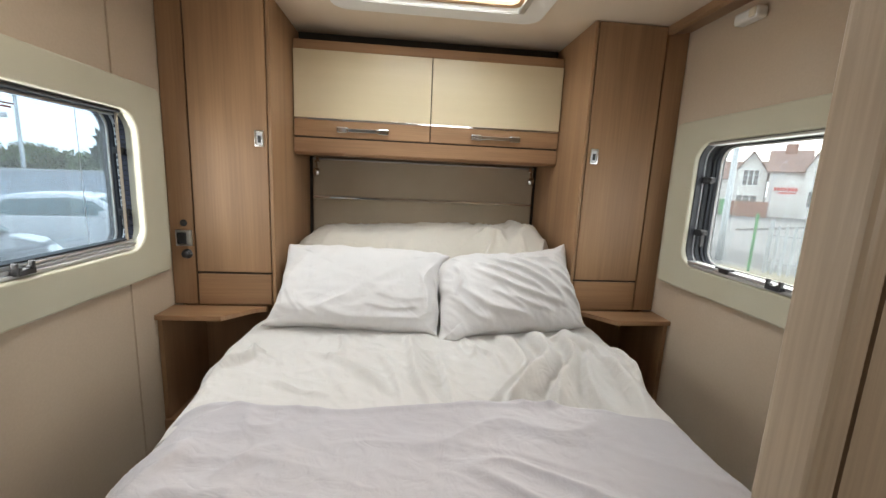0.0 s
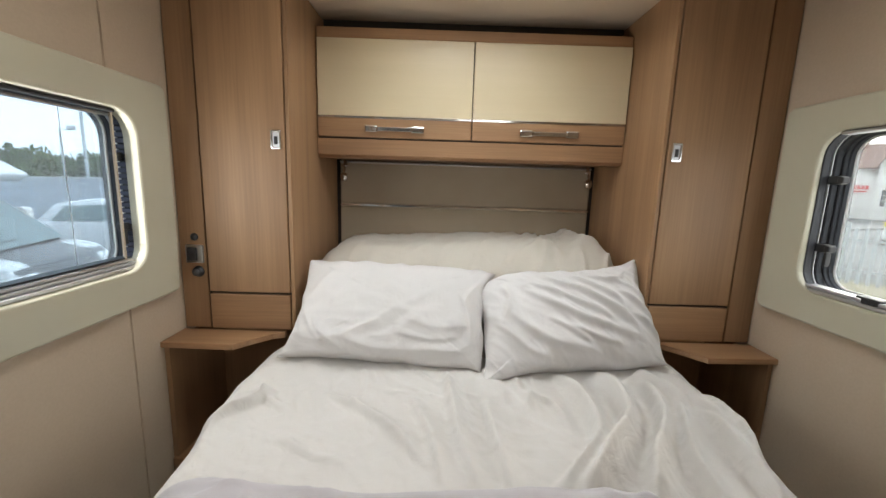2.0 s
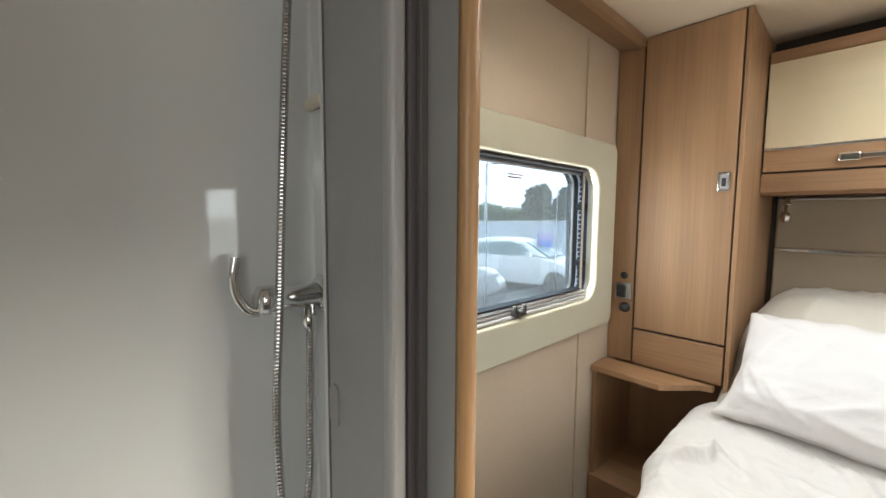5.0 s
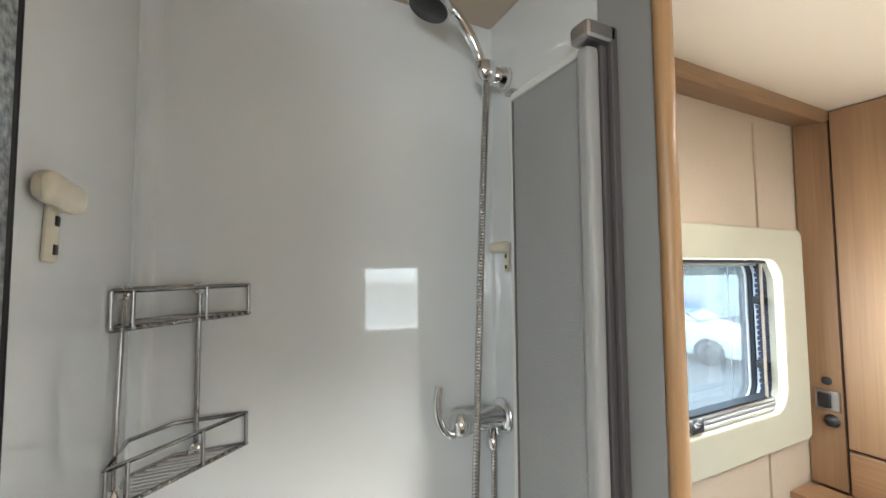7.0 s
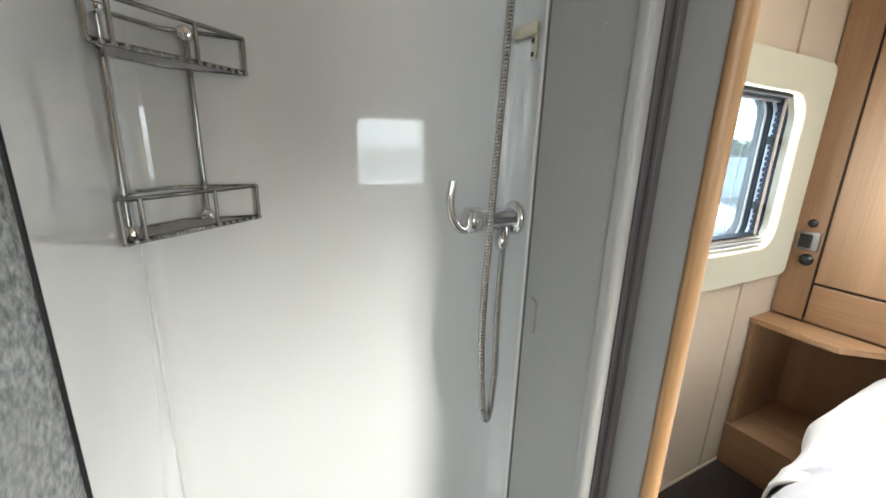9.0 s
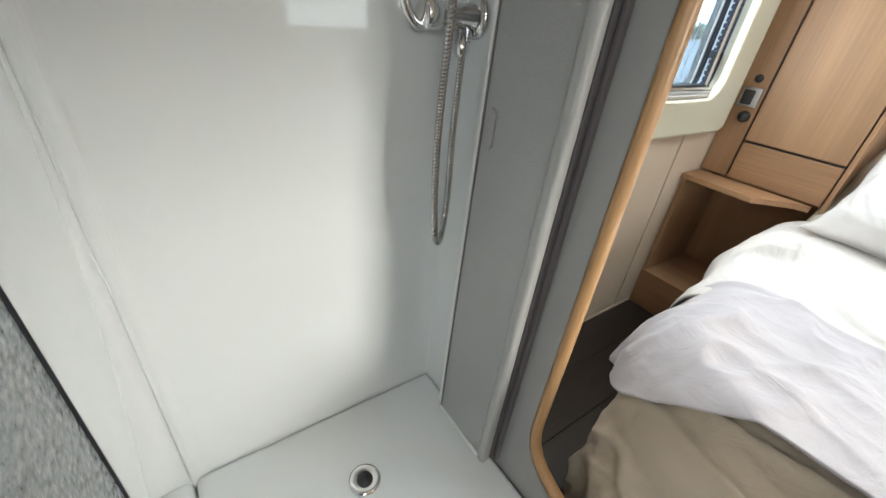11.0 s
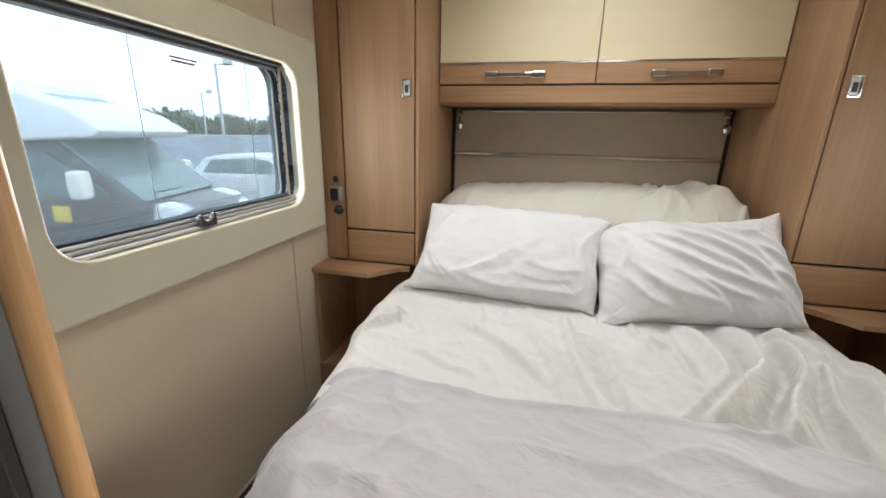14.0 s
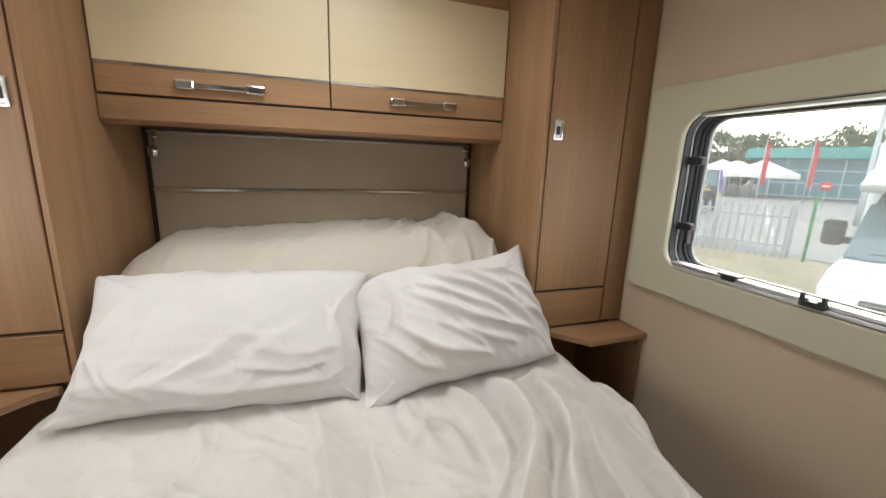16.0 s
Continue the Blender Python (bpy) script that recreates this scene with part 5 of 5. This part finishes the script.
def motorhome(cab, label, body_len=4.4, mirror=WHITE_PLASTIC):
    """A low-profile motorhome: cab nose at +x, standing on z = 0."""
    c = thing("motorhome", label, "motorhome")
    slab("cab", [(-0.3, 0.3), (-0.3, 1.85), (0.25, 1.9), (1.24, 1.09), (1.74, 0.97), (1.92, 0.72), (1.92, 0.32)], -1.0, 1.0, cab, c, 0.88)
    slab("windscreen", [(0.28, 1.89), (0.37, 1.875), (1.29, 1.105), (1.2, 1.09)], -0.93, 0.93, CAR_GLASS, c, 0.92, False)
    for y in (-0.935, 0.935):
        slab("side_window", [(-0.1, 1.15), (-0.05, 1.72), (0.22, 1.72), (0.85, 1.22), (0.85, 1.15)], y - 0.03, y + 0.03, CAR_GLASS, c, 1.0, False)
        s = 1 if y > 0 else -1
        slab("headlamp", [(1.35, 0.86), (1.40, 1.08), (1.70, 1.0), (1.88, 0.80), (1.86, 0.72)], s * 0.62, s * 0.99, HEADLIGHT, c, 0.95)
        mir = boxes("mirror", [(0.62, 0.80, min(s * 1.05, s * 1.28), max(s * 1.05, s * 1.28), 1.16, 1.52)], mirror, c, 0.06, 3)
        boxes("mirror_arm", [(0.68, 0.74, min(s * 0.9, s * 1.07), max(s * 0.9, s * 1.07), 1.2, 1.3)], BLACK, c, 0.02)
    boxes("grille", [(1.88, 1.935, -0.6, 0.6, 0.52, 0.74)], BLACK, c, 0.03)
    for k in range(4):
        boxes("grille_bar", [(1.93, 1.945, -0.56, 0.56, 0.545 + 0.05 * k, 0.56 + 0.05 * k)], STEEL, c)
    boxes("bumper", [(1.85, 1.98, -0.95, 0.95, 0.28, 0.46)], cab, c, 0.05, 3)
    boxes("wiper", [(1.19, 1.22, -0.7, 0.1, 1.165, 1.18)], BLACK, c)
    slab("roof_pod", [(-0.7, 1.8), (-0.7, 2.55), (-0.2, 2.52), (0.62, 2.24), (0.98, 2.0), (0.85, 1.9), (0.1, 1.86)], -1.04, 1.04, CAR_WHITE, c, 0.84)
    slab("skylight", [(-0.45, 2.535), (0.0, 2.44), (0.32, 2.315), (0.32, 2.335), (0.0, 2.46), (-0.45, 2.555)], -0.5, 0.5, CAR_GLASS, c, 1.0, False)
    boxes("body", [(-body_len, -0.32, -1.12, 1.12, 0.35, 2.62)], CAR_WHITE, c, 0.10, 4)
    for y in (-1.123, 1.123):
        boxes("body_window", [(-2.6, -1.5, y - 0.01, y + 0.01, 1.35, 1.85)], CAR_GLASS, c, 0.008)
    for x in (-3.2, 1.1):
        for y in (-0.92, 0.92):
            wheel(c, x, y, 0.34)
    return c


def turned(ob, x, y, heading):
    ob.matrix_basis = pose(x, y, GROUND + 0.001, 0, 0, heading)
    return ob


mh = turned(motorhome(CAR_DARK, "white motorhome with a dark grey cab parked outside"), -6.72, 4.90, 17)
boxes("sticker", [(0.42, 0.62, -1.29, -1.283, 0.90, 1.10)], YELLOW, mh)
boxes("screen_disc", [(0.86, 0.9, -0.62, -0.5, 1.36, 1.4)], YELLOW, mh)
turned(car(CAR_WHITE, "white compact car parked beside the motorhome"), -7.3, 9.9, 14)
turned(motorhome(CAR_WHITE, "white motorhome facing the fence by the road", 4.0, BLACK), 7.7, 2.97, 195)

# minibus seen from behind
bus = thing("minibus", "white, black and purple minibus on the road seen from behind", "minibus")
slab("body", [(-2.6, 0.3), (-2.65, 1.2), (-2.5, 2.35), (-2.2, 2.5), (2.0, 2.45), (2.6, 1.3), (2.9, 0.9), (2.9, 0.3)], -1.0, 1.0, CAR_WHITE, bus, 0.9)
slab("tail_panel", [(-2.66, 0.4), (-2.70, 1.2), (-2.56, 2.2), (-2.5, 2.2), (-2.6, 0.4)], -0.86, 0.86, mat("black_gloss_panel", (0.03, 0.03, 0.035), 0.15), bus, 0.92)
for s in (-1, 1):
    slab("corner_panel", [(-2.62, 0.9), (-2.66, 1.25), (-2.53, 2.25), (-2.3, 2.25), (-2.3, 0.9)], s * 0.87, s * 1.005, CAR_PURPLE, bus, 0.93)
    boxes("tail_lamp", [(-2.72, -2.6, s * 0.94 - 0.07, s * 0.94 + 0.07, 0.85, 1.05)], YELLOW, bus, 0.02)
slab("rear_window", [(-2.70, 1.45), (-2.58, 2.12), (-2.55, 2.12), (-2.6, 1.45)], -0.78, 0.78, CAR_GLASS, bus, 0.93, False)
boxes("plate", [(-2.74, -2.70, -0.55, 0.55, 1.17, 1.27)], YELLOW, bus, 0.01)
boxes("lettering", [(-2.735, -2.70, -0.36, 0.28, 1.36, 1.43)], WHITE_PLASTIC, bus)
for x in (-1.6, 1.8):
    for y in (-0.9, 0.9):
        wheel(bus, x, y, 0.33)
turned(bus, 20.9, 17.4, 40)

# cladding wall of the yard, with board joints
yard = structure(boxes("wall_yard", [(-11.2, -11.0, -25, 60, GROUND, 1.0)], CLADDING), "blue-grey horizontally clad yard wall", "wall")
for k in range(7):
    boxes("board", [(-11.0, -10.97, -25, 60, GROUND + 0.02 + 0.264 * k, GROUND + 0.272 + 0.264 * k)], CLADDING, yard, 0.008, 1)
boxes("capping", [(-11.25, -10.93, -25, 60, 1.0, 1.05)], GALV, yard)
sign = thing("sign_board", "purple and blue poster board standing by the wall", "sign")
boxes("board", [(-6.75, -6.70, 9.75, 10.5, -0.6, 0.75)], POSTER, sign, 0.01)
boxes("band", [(-6.70, -6.694, 9.82, 10.43, 0.30, 0.55)], BLUE, sign)
boxes("band", [(-6.70, -6.694, 9.82, 10.2, -0.1, 0.1)], WHITE_PLASTIC, sign)
for y in (9.85, 10.4):
    boxes("leg", [(-6.76, -6.72, y - 0.02, y + 0.02, GROUND, -0.58)], GALV, sign)


def lamp_post(x, y, h, heads=1, turn=0):
    p = thing("street_lamp", "grey steel lamp post with a box head", "street lamp", "lamp posts", (x, y, GROUND))
    lathe("pole", [(0.11, 0), (0.09, 1.0), (0.07, h)], GALV, (0, 0, 0), "z", p, 12)
    for k in range(heads):
        s = 1 if k == 0 else -1
        boxes("arm", [(min(0, s * 0.7), max(0, s * 0.7), -0.03, 0.03, h - 0.05, h)], GALV, p)
        boxes("head", [(s * 0.7 - 0.28, s * 0.7 + 0.28, -0.2, 0.2, h - 0.02, h + 0.32)], STEEL, p, 0.04)
    p.rotation_euler = (0, 0, radians(turn))
    return p


lamp_post(-19.9, 22.6, 6.0, 1, 40)
lamp_post(-31, 33, 5.4, 1, 40)
lamp_post(22.3, 10.8, 5.0, 2, -60)
lamp_post(9.85, 11.5, 5.6, 1, 200)


def leaf_mesh(name, m, seed, count, shape):
    """A crown of many small leaf clumps; shape gives a random place."""
    rnd = random.Random(seed)
    verts, faces = [], []
    for _ in range(count):
        c = Vector(shape(rnd))
        size = rnd.uniform(0.20, 0.44)
        q = Euler((rnd.uniform(0, 6.3), rnd.uniform(0, 6.3), rnd.uniform(0, 6.3))).to_matrix()
        b = len(verts)
        for p in ((-1, 0, 0), (0, -0.5, 0.15), (1, 0, 0), (0, 0.5, 0.15)):
            verts.append(c + q @ Vector(p) * size)
        faces += [(b, b + 1, b + 2), (b, b + 2, b + 3)]
    me = bpy.data.meshes.new(name)
    me.from_pydata(verts, [], faces)
    me.materials.append(m)
    return me


def tree(x, y, h, r, seed, m=None, conifer=False, count=2600):
    t = thing("tree", "dark conifer tree behind the yard wall" if conifer else "leafy green broadleaf tree in the distance", "tree", "distant trees", (x, y, GROUND))
    rnd = random.Random(seed)
    lathe("trunk", [(0.05 * h * 0.6, 0), (0.03 * h * 0.6, h * 0.4), (0.01 * h, h * 0.85)], BARK, (0, 0, 0), "z", t, 8)
    puffs = []
    for k in range(22):
        z = h * rnd.uniform(0.22, 0.92)
        reach = r * ((1.05 - z / h) if conifer else math.sqrt(max(0.05, 1 - ((z / h - 0.55) / 0.5) ** 2))) * rnd.uniform(0.4, 1.0)
        a = rnd.uniform(0, 6.3)
        puffs.append((reach * math.cos(a), reach * math.sin(a), z, r * rnd.uniform(0.22, 0.42)))
        if k < 9:
            tube("limb", [(0, 0, z * 0.6), (reach * 0.5 * math.cos(a), reach * 0.5 * math.sin(a), z * 0.85), (reach * math.cos(a), reach * math.sin(a), z)], 0.012 * h * 0.5, BARK, t, res=1)

    def shape(g):
        px, py, pz, pr = g.choice(puffs)
        v = Vector((g.gauss(0, 1), g.gauss(0, 1), g.gauss(0, 0.8)))
        v = v.normalized() * pr * g.random() ** 0.4
        return (px + v.x, py + v.y, pz + v.z)
    crown = new("crown", leaf_mesh("crown", m or LEAF, seed, count, shape))
    crown.parent = t
    tagged(crown, kind="stuff")
    return t


for k, (x, y, h, r) in enumerate(((-44, 40, 5.2, 3.6), (-47, 46, 5.6, 4.0), (-45, 52, 5.0, 3.6), (-41, 36, 4.4, 3.0), (-39, 50, 4.4, 3.2), (-52, 40, 5.0, 4.0), (-55, 33, 4.6, 4.0), (-57, 26, 4.4, 4), (-30, 58, 4.2, 3.6), (-36, 60, 4.4, 3.6), (-50, 20, 4.2, 4))):
    tree(x, y, 2.05 + 0.55 * (h - 2.05), r, 100 + k)
tree(-22.5, 33.5, 5.6, 2.3, 201, LEAF_DARK, True, 3600)
tree(-20.0, 34.5, 4.9, 2.0, 202, LEAF_DARK, True, 3000)
for k, (x, y, h, r) in enumerate(((56, 41, 7.6, 4.4), (60, 36, 7.0, 4.2), (62, 31, 7.4, 4.6), (64, 48, 5.0, 4), (50, 60, 8.6, 3.6), (60, 44, 3.6, 3), (66, 57, 4.6, 5), (58, 49, 4.4, 4))):
    tree(x, y, h, r, 300 + k)

# palisade fence by the road
fence = thing("palisade_fence", "galvanised steel palisade fence along the verge", "fence")
fa, fb = Vector((9.5, 9.55, GROUND)), Vector((11.2, 6.9, GROUND))
way = (fb - fa).normalized()
turn_f = math.degrees(math.atan2(way.y, way.x))
bm = bmesh.new()
prof_p = [(-0.035, 0.0), (0.035, 0.0), (0.035, 1.26), (0.0, 1.34), (-0.035, 1.26)]
lo = [bm.verts.new((u, -0.008, v)) for u, v in prof_p]
hi = [bm.verts.new((u, 0.008, v)) for u, v in prof_p]
bm.faces.new(lo), bm.faces.new(hi)
for k in range(5):
    bm.faces.new((lo[k], lo[(k + 1) % 5], hi[(k + 1) % 5], hi[k]))
first = finish("pale", bm, GALV, fence)
n_p = int((fb - fa).length / 0.17)
for k in range(n_p + 1):
    p = first if k == 0 else first.copy()
    if k:
        scene.collection.objects.link(p)
    p.matrix_basis = Matrix.Translation(fa + way * 0.17 * k + Vector((0, 0, 0.02))) @ pose(0, 0, 0, 0, 0, turn_f)
for z in (0.3, 1.02):
    r = boxes("rail", [(0, (fb - fa).length, 0.012, 0.05, z, z + 0.05)], GALV, fence)
    r.matrix_basis = Matrix.Translation(fa) @ pose(0, 0, 0, 0, 0, turn_f)
for k in (0.0, 0.5, 1.0):
    q = boxes("post", [(-0.04, 0.04, 0.05, 0.13, 0.0, 1.45)], GALV, fence)
    q.matrix_basis = Matrix.Translation(fa + (fb - fa) * k) @ pose(0, 0, 0, 0, 0, turn_f)
for x, y in ((11.25, 6.55), (9.25, 9.75)):
    tagged(boxes("marker_post", [(x, x + 0.06, y, y + 0.06, GROUND, 0.75)], GREEN_BIN, None, 0.01), "thin green marker post beside the fence", "post", "marker posts")


# white rendered house with red-brown roof
def gable_house(x0, x1, y0, y1, eaves, ridge_z, axis, parent):
    boxes("wall", [(x0, x1, y0, y1, 0, eaves)], RENDERED, parent)
    bm = bmesh.new()
    if axis == "x":
        pts = [[(x, y0 - 0.0, eaves), (x, (y0 + y1) / 2, ridge_z), (x, y1, eaves)] for x in (x0, x1)]
    else:
        pts = [[(x0, y, eaves), ((x0 + x1) / 2, y, ridge_z), (x1, y, eaves)] for y in (y0, y1)]
    r = [[bm.verts.new(p) for p in s] for s in pts]
    bm.faces.new(r[0]), bm.faces.new(r[1])
    for k in range(3):
        bm.faces.new((r[0][k], r[0][(k + 1) % 3], r[1][(k + 1) % 3], r[1][k]))
    finish("gable", bm, RENDERED, parent)
    for sgn in (-1, 1):
        bm = bmesh.new()
        o = 0.35
        if axis == "x":
            ym, half = (y0 + y1) / 2, (y1 - y0) / 2
            sl = (ridge_z - eaves) / half
            a, b = (ym, ridge_z + 0.08), (ym + sgn * (half + o), eaves - sl * o + 0.08)
            quad = [(x0 - o, a[0], a[1]), (x1 + o, a[0], a[1]), (x1 + o, b[0], b[1]), (x0 - o, b[0], b[1])]
        else:
            xm, half = (x0 + x1) / 2, (x1 - x0) / 2
            sl = (ridge_z - eaves) / half
            a, b = (xm, ridge_z + 0.08), (xm + sgn * (half + o), eaves - sl * o + 0.08)
            quad = [(a[0], y0 - o, a[1]), (a[0], y1 + o, a[1]), (b[0], y1 + o, b[1]), (b[0], y0 - o, b[1])]
        lo_ = [bm.verts.new(p) for p in quad]
        hi_ = [bm.verts.new((p[0], p[1], p[2] + 0.12)) for p in quad]
        bm.faces.new(lo_), bm.faces.new(hi_)
        for k in range(4):
            bm.faces.new((lo_[k], lo_[(k + 1) % 4], hi_[(k + 1) % 4], hi_[k]))
        finish("roof", bm, ROOF_TILE, parent)


def sash(parent, x, z, w, h, cols=2, rows_=3):
    """A window in the wall that faces -y of the house."""
    win = boxes("window", [(x - w / 2, x + w / 2, -0.05, 0.02, z, z + h)], PANE_DARK, parent)
    bars = [(x - w / 2 - 0.08, x + w / 2 + 0.08, -0.10, -0.02, z - 0.08, z), (x - w / 2 - 0.08, x + w / 2 + 0.08, -0.10, -0.02, z + h, z + h + 0.08)]
    bars += [(x - w / 2 - 0.08 + (w + 0.08) * k / cols, x - w / 2 + (w + 0.08) * k / cols, -0.09, -0.02, z, z + h) for k in range(cols + 1)]
    bars += [(x - w / 2, x + w / 2, -0.085, -0.02, z + h * k / rows_ - 0.02, z + h * k / rows_ + 0.02) for k in range(1, rows_)]
    boxes("frame", bars, WHITE_PLASTIC, win)


house = thing("house", "white rendered house with red-brown tiled roof and red lettering", "house")
gable_house(0.0, 2.9, 0.0, 9.0, 4.6, 6.9, "x", house)
gable_house(2.7, 4.5, -0.5, 7.0, 4.8, 6.7, "y", house)
gable_house(-6.0, -0.2, 2.4, 8.5, 3.9, 5.8, "x", house)
gable_house(-3.0, -0.25, 1.2, 6.0, 4.6, 6.6, "y", house)
boxes("chimney", [(0.9, 1.9, 3.6, 4.6, 6.0, 7.7)], BRICK, house, 0.03)
boxes("drainpipe", [(0.25, 0.37, -0.12, 0.0, 0.0, 4.6)], GALV, house)
for k in range(7):
    boxes("letter", [(0.5 + 0.27 * k, 0.71 + 0.27 * k, -0.08, -0.003, 2.66 + 0.02 * (k % 2), 3.02)], RED, house, 0.01)
boxes("letter", [(0.85, 2.25, -0.08, -0.003, 2.40, 2.56)], RED, house, 0.01)
shop = thing("house_front", "white gable front with tall sash windows", "house")
for x, z, w, h in ((3.6, 3.5, 0.55, 1.1), (3.5, 1.2, 0.7, 1.5)):
    sash(shop, x, z, w, h)
for x, z, w, h in ((-1.6, 3.2, 1.3, 1.6), (-1.7, 0.9, 1.8, 1.2)):
    sash(shop, x, z, w, h, 3, 3)
for p, dy in ((shop, -0.5),):
    for o in p.children:
        o.location.y = dy if o.location.x >= 0 and o.data.vertices[0].co.x > 1 else 1.2
H_TURN = -45
for o in (house, shop):
    o.matrix_basis = Matrix.Translation((37.1, 38.0, GROUND)) @ pose(0, 0, 0, 0, 0, H_TURN)
for o in list(shop.children):
    o.parent = house
bpy.data.objects.remove(shop)
yardwall = tagged(boxes("garden_wall", [(-4.2, 0.3, -3.0, -2.7, 0, 1.5), (0.0, 0.3, -2.7, 0.0, 0, 1.3)], BRICK, None, 0.02), "low red brick garden wall in front of the house", "wall")
yardwall.matrix_basis = Matrix.Translation((37.1, 38.0, GROUND)) @ pose(0, 0, 0, 0, 0, H_TURN)
wheelie = thing("wheelie_bin", "green plastic wheelie bin by the garden wall", "bin")
boxes("body", [(-3.6, -3.0, -3.7, -3.1, 0.05, 1.5)], GREEN_BIN, wheelie, 0.05)
boxes("lid", [(-3.65, -2.95, -3.75, -3.08, 1.5, 1.62)], GREEN_BIN, wheelie, 0.04)
wheelie.matrix_basis = Matrix.Translation((37.1, 38.0, GROUND)) @ pose(0, 0, 0, 0, 0, H_TURN)

# teal-roofed showroom with curtain wall
show = thing("showroom", "showroom with teal roof band and blue-green glass front", "building")
boxes("glass_front", [(0, 26, 0, 10, 0, 3.6)], TEAL_GLASS, show)
for k in range(14):
    boxes("mullion", [(2.0 * k - 0.05, 2.0 * k + 0.05, -0.12, -0.004, 0, 3.6)], GALV, show)
for z in (0.05, 1.3, 2.5):
    boxes("transom", [(0, 26, -0.09, -0.006, z, z + 0.1)], GALV, show)
slab("roof_band", [(-1.5, 3.6), (-1.2, 4.5), (26.5, 5.1), (26.8, 3.6)], -1.2, 10.5, TEAL, show, 1.0)
show.matrix_basis = Matrix.Translation((43.0, 28.5, GROUND)) @ pose(0, 0, 0, 0, 0, -58)


def banner(x, y):
    b = thing("banner", "tall red feather banner on a pole", "banner", "red banners", (x, y, GROUND))
    lathe("pole", [(0.05, 0), (0.03, 4.6)], GALV, (0, 0, 0), "z", b, 8)
    plate("flag", [(0.04, 1.2), (0.5, 1.3), (0.62, 3.4), (0.45, 4.2), (0.04, 4.6)], -0.01, 0.01, RED, lambda u, v, d: (u * 0.4, u * -0.4 + d, v), b)
    return b


banner(33.4, 22.2)
banner(34.0, 19.4)
noent = thing("no_entry_sign", "round red no entry sign on a post", "sign")
d = lathe("disc", [(0.3, -0.015), (0.3, 0.015)], RED, (0, 0, 0), "z", noent, 24)
d.matrix_basis = pose(0, 0, 1.45, 0, 90, 28)
bar = boxes("bar", [(-0.045, 0.045, -0.2, 0.2, -0.022, 0.022)], WHITE_PLASTIC, noent)
bar.matrix_basis = pose(0, 0, 1.45, 0, 90, 28)
lathe("pole", [(0.03, 0), (0.03, 1.45)], GALV, (0.03, 0.02, 0), "z", noent, 8)
noent.location = (30.9, 16.6, GROUND)


def marquee(x, y, w):
    m = thing("marquee", "white canopy tent on posts", "tent", "white tents", (x, y, GROUND))
    bm = bmesh.new()
    base = [bm.verts.new((a * w / 2, b * w / 2, 2.1)) for a, b in ((-1, -1), (1, -1), (1, 1), (-1, 1))]
    low = [bm.verts.new((a * w / 2, b * w / 2, 1.75)) for a, b in ((-1, -1), (1, -1), (1, 1), (-1, 1))]
    top = bm.verts.new((0, 0, 3.3))
    for k in range(4):
        bm.faces.new((base[k], base[(k + 1) % 4], top))
        bm.faces.new((base[k], base[(k + 1) % 4], low[(k + 1) % 4], low[k]))
    finish("canopy", bm, WHITE_PLASTIC, m)
    for a, b in ((-1, -1), (1, -1), (1, 1), (-1, 1)):
        lathe("post", [(0.05, 0), (0.05, 1.8)], GALV, (a * w / 2.1, b * w / 2.1, 0), "z", m, 8)
    return m


for x, y, w in ((36.6, 27.8, 3.6), (38.2, 25.2, 3.8), (39.5, 28.4, 4.0)):
    marquee(x, y, w)
tagged(boxes("skip_bin", [(33.2, 34.8, 26.1, 27.4, GROUND, GROUND + 1.5)], BLUE, None, 0.08), "bright blue plastic skip by the tents", "bin")

# ------------------------------------------------------------ floor planks
bm = bmesh.new()
add_box(bm, -0.077, 0.077, -0.45, 0.45, -0.006, 0.0, 0.0012, 1)
first_plank = finish("plank", bm, VINYL, floor)
made = 0
for i in range(14):
    for j in range(6):
        y0 = max(END, END + 0.902 * j - (0.4 if i % 2 else 0.0))
        y1 = min(BACK - 0.002, END + 0.902 * (j + 1) - 0.002 - (0.4 if i % 2 else 0.0))
        if y1 - y0 < 0.05:
            continue
        p = first_plank if made == 0 else first_plank.copy()
        if made:
            scene.collection.objects.link(p)
        made += 1
        p.location = (-WX + 0.078 + 0.1555 * i, (y0 + y1) / 2, 0.0004 * ((i * 7 + j * 3) % 3))
        p.scale = (1, (y1 - y0) / 0.9, 1)
